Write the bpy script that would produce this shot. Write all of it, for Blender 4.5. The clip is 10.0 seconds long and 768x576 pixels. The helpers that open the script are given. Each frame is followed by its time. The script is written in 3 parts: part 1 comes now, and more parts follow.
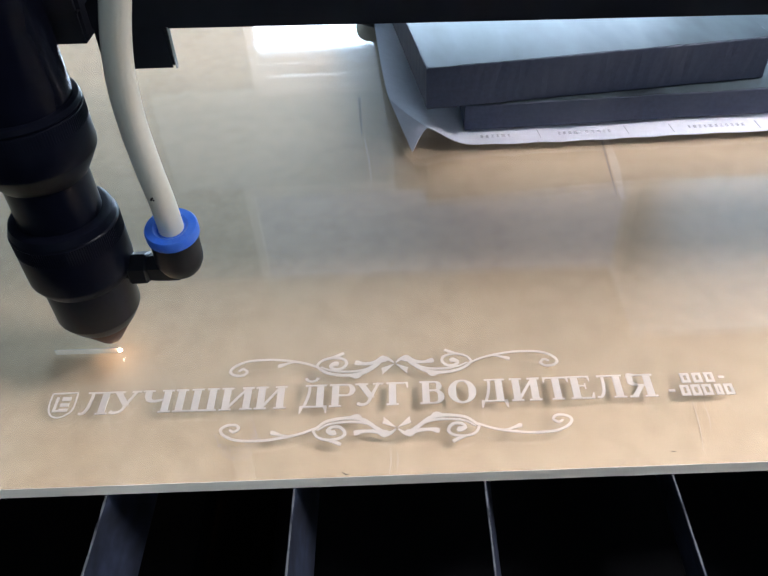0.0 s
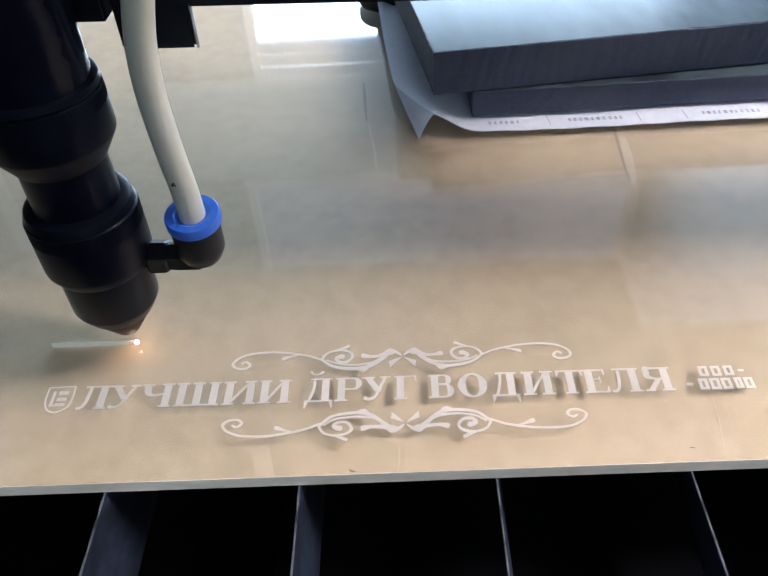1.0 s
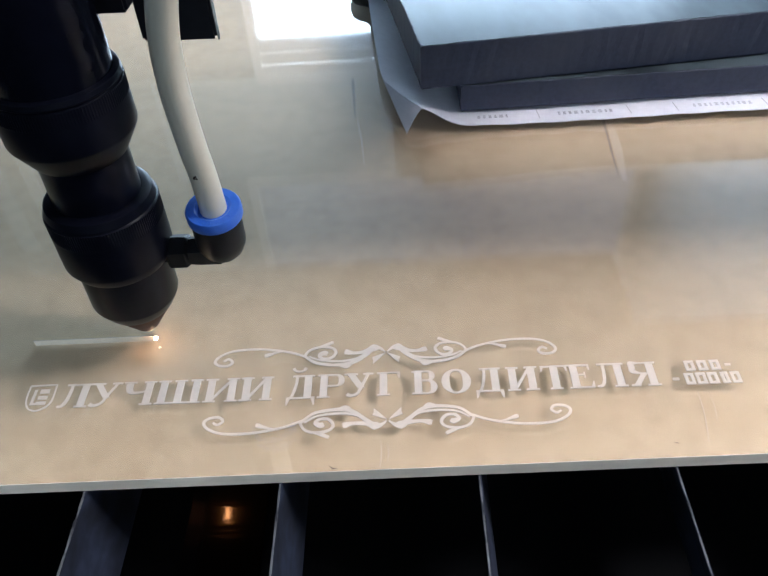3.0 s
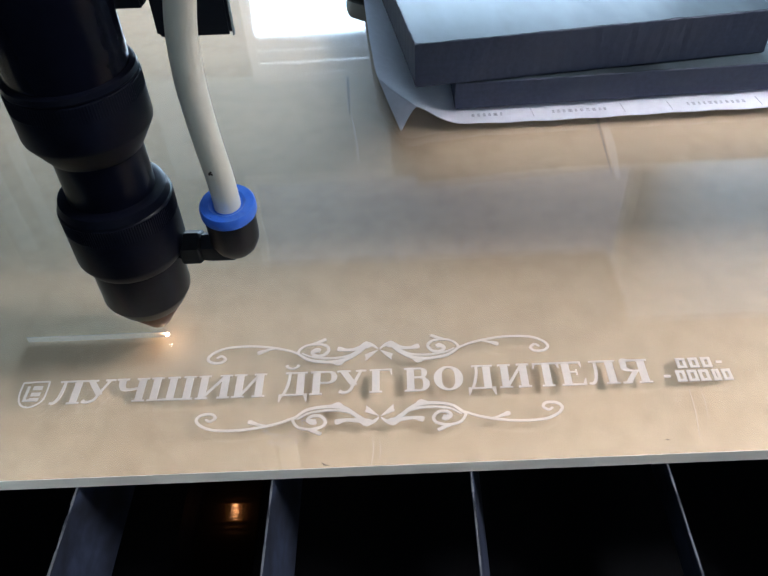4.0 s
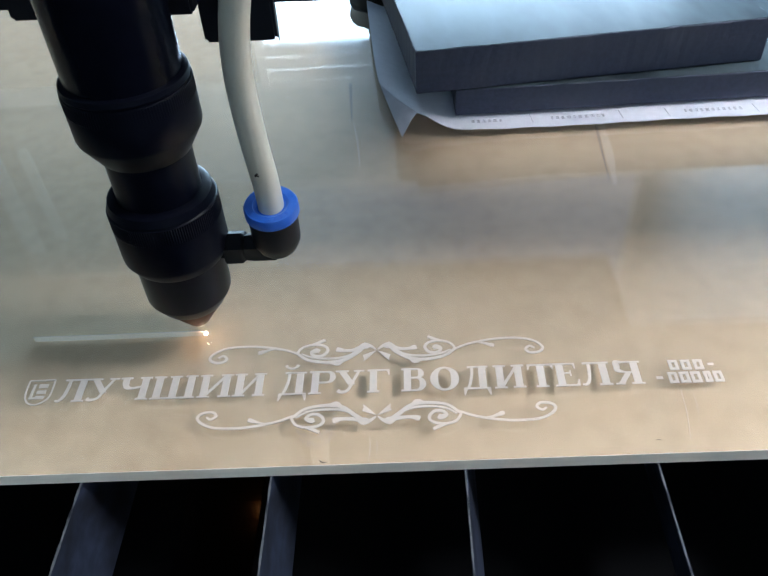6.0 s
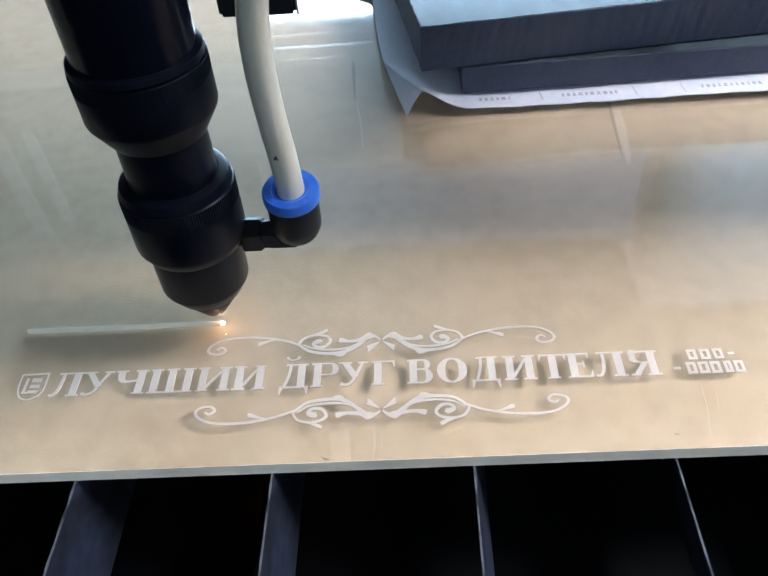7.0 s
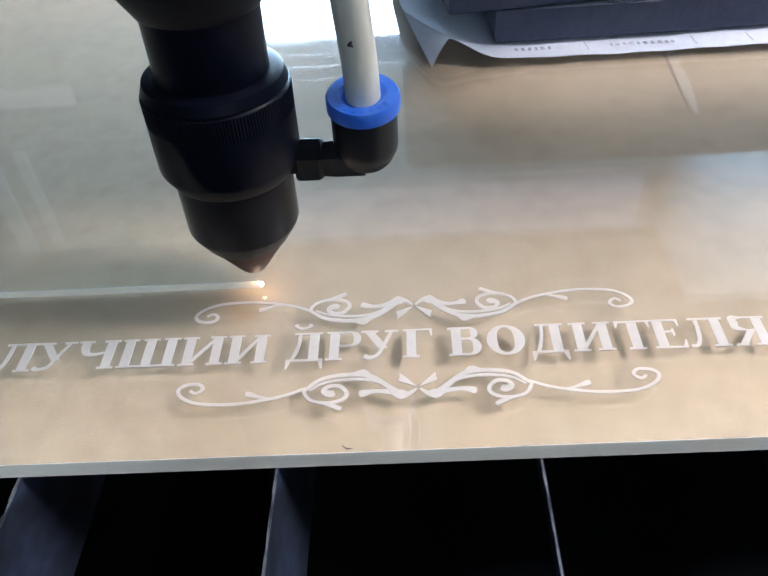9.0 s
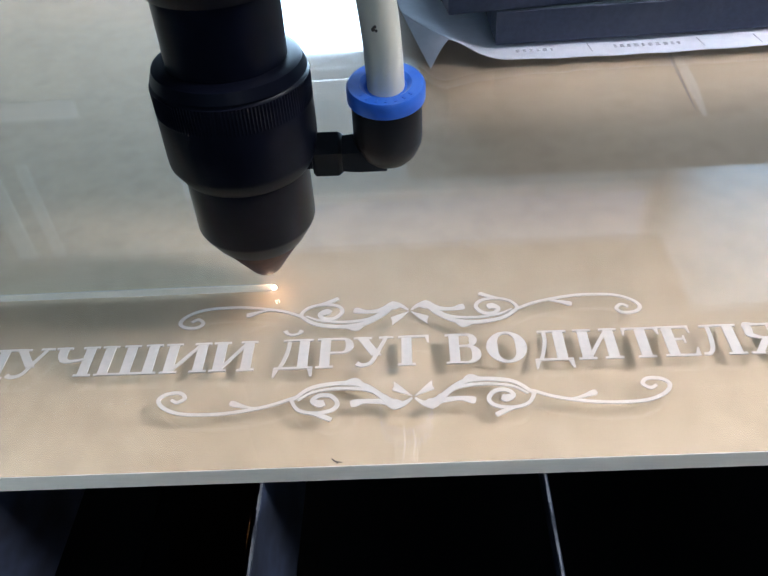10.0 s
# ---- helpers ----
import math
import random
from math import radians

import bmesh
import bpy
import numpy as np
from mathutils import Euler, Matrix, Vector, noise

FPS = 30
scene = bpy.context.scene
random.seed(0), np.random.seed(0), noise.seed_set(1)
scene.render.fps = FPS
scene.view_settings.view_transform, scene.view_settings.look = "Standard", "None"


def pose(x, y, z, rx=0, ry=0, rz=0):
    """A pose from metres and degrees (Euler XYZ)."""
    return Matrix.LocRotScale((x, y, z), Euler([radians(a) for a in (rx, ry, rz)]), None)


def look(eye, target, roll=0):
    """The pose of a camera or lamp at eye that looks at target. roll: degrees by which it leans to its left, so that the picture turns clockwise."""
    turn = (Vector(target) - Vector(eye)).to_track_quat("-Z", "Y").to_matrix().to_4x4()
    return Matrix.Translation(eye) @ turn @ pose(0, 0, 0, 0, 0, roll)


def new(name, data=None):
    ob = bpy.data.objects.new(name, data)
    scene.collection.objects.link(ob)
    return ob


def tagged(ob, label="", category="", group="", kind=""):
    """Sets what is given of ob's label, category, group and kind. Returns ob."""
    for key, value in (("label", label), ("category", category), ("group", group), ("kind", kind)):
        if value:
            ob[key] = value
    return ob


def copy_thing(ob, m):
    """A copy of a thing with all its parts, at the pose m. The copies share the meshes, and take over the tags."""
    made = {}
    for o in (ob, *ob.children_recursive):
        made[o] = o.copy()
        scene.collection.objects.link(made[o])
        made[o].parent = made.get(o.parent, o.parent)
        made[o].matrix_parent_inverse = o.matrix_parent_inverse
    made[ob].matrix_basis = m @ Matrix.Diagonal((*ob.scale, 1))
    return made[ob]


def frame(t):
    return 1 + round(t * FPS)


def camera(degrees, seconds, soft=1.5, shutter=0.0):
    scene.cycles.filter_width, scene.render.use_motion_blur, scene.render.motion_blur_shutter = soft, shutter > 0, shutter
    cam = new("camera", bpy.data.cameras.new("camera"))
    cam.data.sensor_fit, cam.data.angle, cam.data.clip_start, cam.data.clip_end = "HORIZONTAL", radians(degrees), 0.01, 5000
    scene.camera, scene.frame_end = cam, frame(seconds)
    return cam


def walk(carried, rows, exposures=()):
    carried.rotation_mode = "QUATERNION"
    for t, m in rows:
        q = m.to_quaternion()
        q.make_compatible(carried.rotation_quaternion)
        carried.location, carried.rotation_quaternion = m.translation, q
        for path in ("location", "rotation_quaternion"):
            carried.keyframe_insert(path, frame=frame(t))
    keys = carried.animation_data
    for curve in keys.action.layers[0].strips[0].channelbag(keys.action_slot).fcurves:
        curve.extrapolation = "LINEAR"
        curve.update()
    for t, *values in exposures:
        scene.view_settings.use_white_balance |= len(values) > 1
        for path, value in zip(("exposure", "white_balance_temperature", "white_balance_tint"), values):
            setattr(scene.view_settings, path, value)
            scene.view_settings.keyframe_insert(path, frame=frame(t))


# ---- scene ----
cam = camera(55.00, 10.0, soft=1.5)
PATH = [
    (0, (0.0050, -0.1024, 0.1728), (-0.0584, 1.3527, -1.1979), -3.86),
    (0.5, (0.0042, -0.0983, 0.1691), (-0.0667, 1.3383, -1.2206), -4.12),
    (1, (0.0029, -0.0972, 0.1674), (-0.0644, 1.3426, -1.2191), -4.01),
    (1.5, (0.0033, -0.0982, 0.1689), (-0.0630, 1.3422, -1.2170), -4.03),
    (2, (0.0036, -0.0980, 0.1696), (-0.0638, 1.3415, -1.2173), -4.04),
    (3.5, (0.0106, -0.0957, 0.1636), (-0.0710, 1.3383, -1.2281), -4.88),
    (4, (0.0104, -0.0968, 0.1650), (-0.0616, 1.3366, -1.2278), -4.42),
    (4.5, (0.0090, -0.0994, 0.1678), (-0.0727, 1.3426, -1.2157), -4.50),
    (5, (0.0106, -0.1013, 0.1683), (-0.0766, 1.3458, -1.2096), -4.44),
    (6.5, (0.0137, -0.0999, 0.1661), (-0.0864, 1.3388, -1.2195), -5.12),
    (7, (0.0139, -0.0925, 0.1625), (-0.1001, 1.3128, -1.2561), -5.82),
    (7.5, (0.0118, -0.0903, 0.1509), (-0.1057, 1.3142, -1.2681), -5.59),
    (8, (0.0081, -0.0897, 0.1420), (-0.1049, 1.3309, -1.2613), -4.93),
    (8.5, (0.0038, -0.0842, 0.1291), (-0.0985, 1.3432, -1.2680), -4.52),
    (9, (0.0013, -0.0750, 0.1197), (-0.0900, 1.3864, -1.2427), -4.76),
    (9.5, (0.0006, -0.0694, 0.1111), (-0.0851, 1.4238, -1.2167), -4.36),
    (10, (0.0024, -0.0701, 0.1120), (-0.0914, 1.4180, -1.2210), -4.62),
]
walk(cam, [(t, look(eye, target, roll)) for t, eye, target, roll in PATH],
     exposures=[(0, 0.11, 6210, 20), (2, 0.04, 6210, 19), (4, -0.03, 6060, 18), (5, -0.09, 5910, 15), (6.5, -0.04, 5850, 13), (7.5, 0.34, 5990, 18), (10, 0.16, 5850, 17)])

# ---- world and lights ----
world = bpy.data.worlds.new("sky")
scene.world = world
world.use_nodes = True
wn = world.node_tree.nodes
sky = wn.new("ShaderNodeTexSky")
sky.sky_type, sky.sun_disc = "NISHITA", False
sky.sun_elevation, sky.sun_rotation = radians(40), radians(60)
world.node_tree.links.new(sky.outputs[0], wn["Background"].inputs[0])
wn["Background"].inputs[1].default_value = 0.1


def window_lamp(name, eye, target, width, height, watts, colour):
    lamp = bpy.data.lights.new(name, "AREA")
    lamp.shape, lamp.size, lamp.size_y, lamp.energy, lamp.color = "RECTANGLE", width, height, watts, colour
    ob = new(name, lamp)
    ob.matrix_world = look(eye, target)
    return ob


# daylight: right key, low and high far windows; unseen fills added at corner and behind
key = window_lamp("daylight_right", (0.60, 0.12, 0.74), (0.30, 0.12, 0.0), 0.40, 0.19, 2.15, (1.0, 0.985, 0.95))
key.data.spread = radians(74)  # narrowed so that the light falls off toward the left
window_lamp("daylight_far", (0.195, 2.045, 0.41), (0.195, 0.0, 0.41), 1.25, 1.04, 72, (0.60, 0.85, 1.0))
window_lamp("daylight_upper", (0.43, 2.045, 1.015), (0.43, 0.0, 1.015), 0.78, 0.09, 2.8, (0.60, 0.85, 1.0))
window_lamp("daylight_high", (0.14, 2.045, 1.75), (0.14, 0.0, 1.75), 1.36, 0.78, 0.62, (0.84, 0.93, 1.0))
# unseen lamp added at the right to brighten the far wall and the sheet
window_lamp("added_light_corner", (0.845, 0.73, 1.05), (0.0, 0.73, 1.05), 0.48, 0.96, 12.5, (0.84, 0.95, 1.0))
# unseen fill added behind the camera to lift the near side
window_lamp("added_fill_front", (0.56, -1.645, 1.0), (0.56, 0.0, 1.0), 0.50, 1.2, 4.0, (0.92, 0.97, 0.96))


# ---- materials ----
def material(name, colour, rough=0.5, metal=0.0, grain=0.0, scale=200.0, bump=0.0, second=None, stain=None, stain_scale=20.0,
             stain_amount=0.5, rough_var=0.0, spec=0.5, stretch=(1, 1, 1)):
    """A principled surface: base colour mottled at two scales, bump from the fine grain."""
    m = bpy.data.materials.new(name)
    m.use_nodes = True
    nt = m.node_tree
    b = nt.nodes["Principled BSDF"]
    b.inputs["Base Color"].default_value = (*colour, 1)
    b.inputs["Roughness"].default_value = rough
    b.inputs["Metallic"].default_value = metal
    b.inputs["Specular IOR Level"].default_value = spec
    tc = nt.nodes.new("ShaderNodeTexCoord")
    mp = nt.nodes.new("ShaderNodeMapping")
    mp.inputs["Scale"].default_value = stretch
    nt.links.new(tc.outputs["Object"], mp.inputs[0])
    fine = nt.nodes.new("ShaderNodeTexNoise")
    fine.inputs["Scale"].default_value, fine.inputs["Detail"].default_value = scale, 6
    nt.links.new(mp.outputs[0], fine.inputs["Vector"])
    last = None
    if grain or second:
        mix = nt.nodes.new("ShaderNodeMix")
        mix.data_type = "RGBA"
        mix.inputs[6].default_value = (*colour, 1)
        mix.inputs[7].default_value = (*(second or [c * (1 - grain) for c in colour]), 1)
        ramp = nt.nodes.new("ShaderNodeValToRGB")
        ramp.color_ramp.elements[0].position, ramp.color_ramp.elements[1].position = 0.35, 0.65
        nt.links.new(fine.outputs[0], ramp.inputs[0])
        nt.links.new(ramp.outputs[0], mix.inputs[0])
        last = mix.outputs[2]
        nt.links.new(last, b.inputs["Base Color"])
    if stain:
        big = nt.nodes.new("ShaderNodeTexNoise")
        big.inputs["Scale"].default_value, big.inputs["Detail"].default_value = stain_scale, 4
        nt.links.new(mp.outputs[0], big.inputs["Vector"])
        ramp = nt.nodes.new("ShaderNodeValToRGB")
        ramp.color_ramp.elements[0].position, ramp.color_ramp.elements[1].position = 0.42, 0.72
        ramp.color_ramp.elements[1].color = (stain_amount,) * 3 + (1,)
        nt.links.new(big.outputs[0], ramp.inputs[0])
        mix = nt.nodes.new("ShaderNodeMix")
        mix.data_type = "RGBA"
        mix.inputs[6].default_value = (*colour, 1)
        if last:
            nt.links.new(last, mix.inputs[6])
        mix.inputs[7].default_value = (*stain, 1)
        nt.links.new(ramp.outputs[0], mix.inputs[0])
        nt.links.new(mix.outputs[2], b.inputs["Base Color"])
        if rough_var:
            mr = nt.nodes.new("ShaderNodeMapRange")
            mr.inputs["To Min"].default_value, mr.inputs["To Max"].default_value = rough, rough + rough_var
            nt.links.new(big.outputs[0], mr.inputs[0])
            nt.links.new(mr.outputs[0], b.inputs["Roughness"])
    if bump:
        bp = nt.nodes.new("ShaderNodeBump")
        bp.inputs["Strength"].default_value, bp.inputs["Distance"].default_value = bump, 0.0003
        nt.links.new(fine.outputs[0], bp.inputs["Height"])
        nt.links.new(bp.outputs[0], b.inputs["Normal"])
    return m


def glowing(name, colour, strength):
    m = bpy.data.materials.new(name)
    m.use_nodes = True
    b = m.node_tree.nodes["Principled BSDF"]
    b.inputs["Base Color"].default_value = (*colour, 1)
    b.inputs["Emission Color"].default_value = (*colour, 1)
    b.inputs["Emission Strength"].default_value = strength
    return m


def clear(name, rough, tint=(1, 1, 1)):
    m = bpy.data.materials.new(name)
    m.use_nodes = True
    nt = m.node_tree
    b = nt.nodes["Principled BSDF"]
    b.inputs["Base Color"].default_value = (*tint, 1)
    b.inputs["Transmission Weight"].default_value = 1
    b.inputs["IOR"].default_value = 1.49
    tc = nt.nodes.new("ShaderNodeTexCoord")
    nz = nt.nodes.new("ShaderNodeTexNoise")
    nz.inputs["Scale"].default_value, nz.inputs["Detail"].default_value = 14, 5
    nt.links.new(tc.outputs["Object"], nz.inputs["Vector"])
    mr = nt.nodes.new("ShaderNodeMapRange")
    mr.inputs["From Min"].default_value, mr.inputs["From Max"].default_value = 0.35, 0.7
    mr.inputs["To Min"].default_value, mr.inputs["To Max"].default_value = rough * 0.7, rough * 2.2
    nt.links.new(nz.outputs[0], mr.inputs[0])
    nt.links.new(mr.outputs[0], b.inputs["Roughness"])
    return m


def frosted(name, colour, see_through):
    """Laser-frosted acrylic: a white scatter that lets part of the light pass."""
    m = bpy.data.materials.new(name)
    m.use_nodes = True
    nt = m.node_tree
    b = nt.nodes["Principled BSDF"]
    b.inputs["Base Color"].default_value = (*colour, 1)
    b.inputs["Roughness"].default_value = 0.6
    clearer = nt.nodes.new("ShaderNodeBsdfTransparent")
    tc = nt.nodes.new("ShaderNodeTexCoord")
    nz = nt.nodes.new("ShaderNodeTexNoise")
    nz.inputs["Scale"].default_value, nz.inputs["Detail"].default_value = 900, 4
    nt.links.new(tc.outputs["Object"], nz.inputs["Vector"])
    mr = nt.nodes.new("ShaderNodeMapRange")
    mr.inputs["From Min"].default_value, mr.inputs["From Max"].default_value = 0.3, 0.7
    mr.inputs["To Min"].default_value, mr.inputs["To Max"].default_value = see_through - 0.03, see_through + 0.03
    nt.links.new(nz.outputs[0], mr.inputs[0])
    mix = nt.nodes.new("ShaderNodeMixShader")
    nt.links.new(mr.outputs[0], mix.inputs[0])
    nt.links.new(b.outputs[0], mix.inputs[1])
    nt.links.new(clearer.outputs[0], mix.inputs[2])
    nt.links.new(mix.outputs[0], nt.nodes["Material Output"].inputs[0])
    return m


def sawn(name, colour):
    """A saw-cut acrylic edge: half scatters on its surface, half passes on, spread wide, to what lies behind."""
    m = bpy.data.materials.new(name)
    m.use_nodes = True
    nt = m.node_tree
    b = nt.nodes["Principled BSDF"]
    b.inputs["Roughness"].default_value = 0.5
    tc = nt.nodes.new("ShaderNodeTexCoord")
    mp = nt.nodes.new("ShaderNodeMapping")
    mp.inputs["Scale"].default_value = (1, 1, 6)
    nz = nt.nodes.new("ShaderNodeTexNoise")
    nz.inputs["Scale"].default_value, nz.inputs["Detail"].default_value = 260, 4
    nt.links.new(tc.outputs["Object"], mp.inputs[0])
    nt.links.new(mp.outputs[0], nz.inputs["Vector"])
    mix = nt.nodes.new("ShaderNodeMix")
    mix.data_type = "RGBA"
    mix.inputs[6].default_value = (*colour, 1)
    mix.inputs[7].default_value = (*[c * 0.82 for c in colour], 1)
    nt.links.new(nz.outputs[0], mix.inputs[0])
    nt.links.new(mix.outputs[2], b.inputs["Base Color"])
    passed = nt.nodes.new("ShaderNodeBsdfRefraction")
    passed.inputs["IOR"].default_value, passed.inputs["Roughness"].default_value = 1.15, 0.3
    both = nt.nodes.new("ShaderNodeMixShader")
    both.inputs[0].default_value = 0.35
    nt.links.new(b.outputs[0], both.inputs[1])
    nt.links.new(passed.outputs[0], both.inputs[2])
    nt.links.new(both.outputs[0], nt.nodes["Material Output"].inputs[0])
    return m


# wall tones steer bounced light: pale at right brightens, dark at left shades
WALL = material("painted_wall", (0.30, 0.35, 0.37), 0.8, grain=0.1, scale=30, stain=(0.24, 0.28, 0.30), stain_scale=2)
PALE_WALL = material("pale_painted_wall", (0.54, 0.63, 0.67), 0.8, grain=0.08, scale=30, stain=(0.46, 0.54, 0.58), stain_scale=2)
DARK_WALL = material("low_bounce_wall", (0.09, 0.095, 0.10), 0.8, grain=0.1, scale=30, stain=(0.09, 0.095, 0.10), stain_scale=2)
LID = material("dark_grey_lid", (0.17, 0.172, 0.18), 0.5, grain=0.15, scale=60, stain=(0.13, 0.132, 0.14), stain_scale=8)
CEILING = material("ceiling_paint", (0.24, 0.25, 0.26), 0.85, grain=0.08, scale=30)
FLOOR = material("concrete_floor", (0.25, 0.25, 0.24), 0.8, grain=0.3, scale=40, stain=(0.18, 0.18, 0.17), stain_scale=3)
FRAME = material("white_window_frame", (0.75, 0.75, 0.75), 0.4, grain=0.08, scale=60)
KRAFT = material("kraft_masking_paper", (0.50, 0.382, 0.246), 0.75, grain=0.05, scale=420, bump=0.06,
                 stain=(0.37, 0.275, 0.17), stain_scale=150, stain_amount=0.42)
FOLD_SHADE = material("fold_shade_paint", (0.34, 0.27, 0.20), 0.75, grain=0.2, scale=400)
LIT_CREASE = material("lit_crease_paint", (0.56, 0.45, 0.33), 0.7, grain=0.1, scale=400)
ACRYLIC = clear("clear_acrylic", 0.021)
SAWN = sawn("sawn_acrylic_edge", (0.98, 0.90, 0.78))
FROST = frosted("frosted_engraving", (0.91, 0.79, 0.68), 0.20)
KERF = frosted("melted_cut_wall", (0.90, 0.84, 0.74), 0.58)
ANODISED = material("black_anodised_aluminium", (0.0035, 0.0042, 0.0095), 0.30, metal=0.0, grain=0.2, scale=500, bump=0.05,
                    stain=(0.007, 0.008, 0.015), stain_scale=60, rough_var=0.12, spec=0.11)
SATIN = material("satin_black_tube", (0.0042, 0.005, 0.011), 0.27, grain=0.2, scale=300, bump=0.01,
                 stain=(0.0050, 0.006, 0.012), stain_scale=40, rough_var=0.02, spec=0.13)
GLOSS = material("glossy_black_tube", (0.0042, 0.005, 0.011), 0.20, grain=0.2, scale=300, bump=0.02,
                 stain=(0.0055, 0.0065, 0.013), stain_scale=40, rough_var=0.08, spec=0.15)
COPPER = material("heat_stained_nozzle", (0.10, 0.05, 0.038), 0.6, metal=0.5, grain=0.3, scale=500, stain=(0.05, 0.03, 0.028), stain_scale=120)
TUBE = material("milky_silicone_hose", (0.82, 0.77, 0.62), 0.38, grain=0.06, scale=200, stain=(0.74, 0.67, 0.50), stain_scale=60)
BLUE = material("blue_plastic", (0.035, 0.16, 0.72), 0.35, grain=0.12, scale=400, stain=(0.10, 0.26, 0.8), stain_scale=150, stain_amount=0.6)
PLASTIC = material("black_plastic", (0.010, 0.0105, 0.013), 0.36, grain=0.2, scale=400, stain=(0.02, 0.021, 0.024), stain_scale=90, rough_var=0.15, spec=0.25)
DIRT = material("soot_mark", (0.05, 0.04, 0.03), 0.9, grain=0.4, scale=900)
BEAM = material("black_painted_beam", (0.006, 0.007, 0.012), 0.6, grain=0.25, scale=200, stain=(0.010, 0.011, 0.017), stain_scale=20, spec=0.25)
BARE = material("bare_metal_edge", (0.45, 0.44, 0.42), 0.35, metal=0.9, grain=0.3, scale=600)
SLAT = material("dark_steel_slat", (0.042, 0.055, 0.095), 0.5, metal=0.1, grain=0.45, scale=160, bump=0.4,
                stain=(0.008, 0.009, 0.014), stain_scale=38, stain_amount=1.0, rough_var=0.2, stretch=(1, 1, 1.6))
SLAT_EDGE = material("worn_slat_edge", (0.40, 0.40, 0.40), 0.4, metal=0.5, grain=0.7, scale=160, second=(0.05, 0.05, 0.06))
FLOOR_STRIP = material("glossy_black_strip", (0.004, 0.004, 0.005), 0.045, grain=0.3, scale=200, bump=0.6, spec=0.5, stretch=(0.03, 1, 1))
TRAY = material("dark_tray", (0.003, 0.003, 0.0035), 0.7, grain=0.4, scale=60, spec=0.1)
SAWN_STONE = material("sawn_black_granite", (0.050, 0.064, 0.112), 0.62, grain=0.22, scale=500, bump=0.25,
                      stain=(0.075, 0.085, 0.12), stain_scale=30, stain_amount=0.6)
POLISHED = material("polished_black_granite", (0.085, 0.115, 0.13), 0.16, grain=0.05, scale=300,
                    stain=(0.025, 0.034, 0.042), stain_scale=22, stain_amount=1.0, rough_var=0.14, spec=0.12, stretch=(1, 0.4, 1))
PAPER = material("white_form_paper", (0.88, 0.90, 0.97), 0.8, grain=0.05, scale=300)
INK = material("grey_print", (0.66, 0.67, 0.75), 0.8, grain=0.3, scale=900)
CLAY = material("dark_putty", (0.06, 0.055, 0.045), 0.6, grain=0.4, scale=200, bump=0.4)
SPARK = glowing("white_hot_plasma", (1.0, 0.70, 0.42), 105)
UNDER_GLOW = glowing("orange_glow", (1.0, 0.45, 0.16), 55)


# ---- mesh helpers ----
def link(name, bm, mat, parent=None, label="", smooth=False):
    me = bpy.data.meshes.new(name)
    bmesh.ops.recalc_face_normals(bm, faces=bm.faces)
    bm.to_mesh(me)
    bm.free()
    me.materials.append(mat)
    if smooth:
        for p in me.polygons:
            p.use_smooth = True
    ob = new(name, me)
    if parent:
        ob.parent = parent
    if label:
        ob["label"] = label
    return ob


def part(name, bm, mat, parent, label="", smooth=False):
    return link(name, bm, mat, parent, label, smooth)


def box_into(bm, x0, x1, y0, y1, z0, z1, bevel=0.0):
    r = bmesh.ops.create_cube(bm, size=1, matrix=Matrix.LocRotScale(((x0 + x1) / 2, (y0 + y1) / 2, (z0 + z1) / 2), None,
                                                                    (x1 - x0, y1 - y0, z1 - z0)))
    if bevel:
        edges = {e for v in r["verts"] for e in v.link_edges}
        bmesh.ops.bevel(bm, geom=list(edges), offset=bevel, segments=2, affect="EDGES")
    return bm


def box(x0, x1, y0, y1, z0, z1, bevel=0.0):
    return box_into(bmesh.new(), x0, x1, y0, y1, z0, z1, bevel)


def lathe(profile, sides=96, ridged=()):
    """A turned body from (radius, height) rows; rows listed in ridged alternate in radius to form knurling."""
    bm = bmesh.new()
    rings = []
    for i, (r, z) in enumerate(profile):
        ring = []
        for k in range(sides):
            a = 2 * math.pi * k / sides
            rr = r - (0.00022 if i in ridged and k % 2 else 0)
            ring.append(bm.verts.new((rr * math.cos(a), rr * math.sin(a), z)))
        rings.append(ring)
    for lo, hi in zip(rings, rings[1:]):
        for k in range(sides):
            bm.faces.new((lo[k], lo[(k + 1) % sides], hi[(k + 1) % sides], hi[k]))
    bm.faces.new(rings[0][::-1])
    bm.faces.new(rings[-1])
    return bm


def sharp(ob, angle=35):
    """Smooth shading with the hard edges kept hard."""
    me = ob.data
    bm = bmesh.new()
    bm.from_mesh(me)
    for e in bm.edges:
        if len(e.link_faces) == 2 and e.calc_face_angle(0) > radians(angle):
            e.smooth = False
    for f in bm.faces:
        f.smooth = True
    bm.to_mesh(me)
    bm.free()
    return ob


def curve_points(pts, steps=8):
    """Catmull-Rom through points of any dimension."""
    p = [np.array(q, float) for q in pts]
    p = [2 * p[0] - p[1]] + p + [2 * p[-1] - p[-2]]
    out = []
    for i in range(1, len(p) - 2):
        for s in range(steps):
            t = s / steps
            a, b, c, d = p[i - 1:i + 3]
            out.append(0.5 * (2 * b + (c - a) * t + (2 * a - 5 * b + 4 * c - d) * t * t + (3 * b - a - 3 * c + d) * t ** 3))
    out.append(p[-2])
    return out


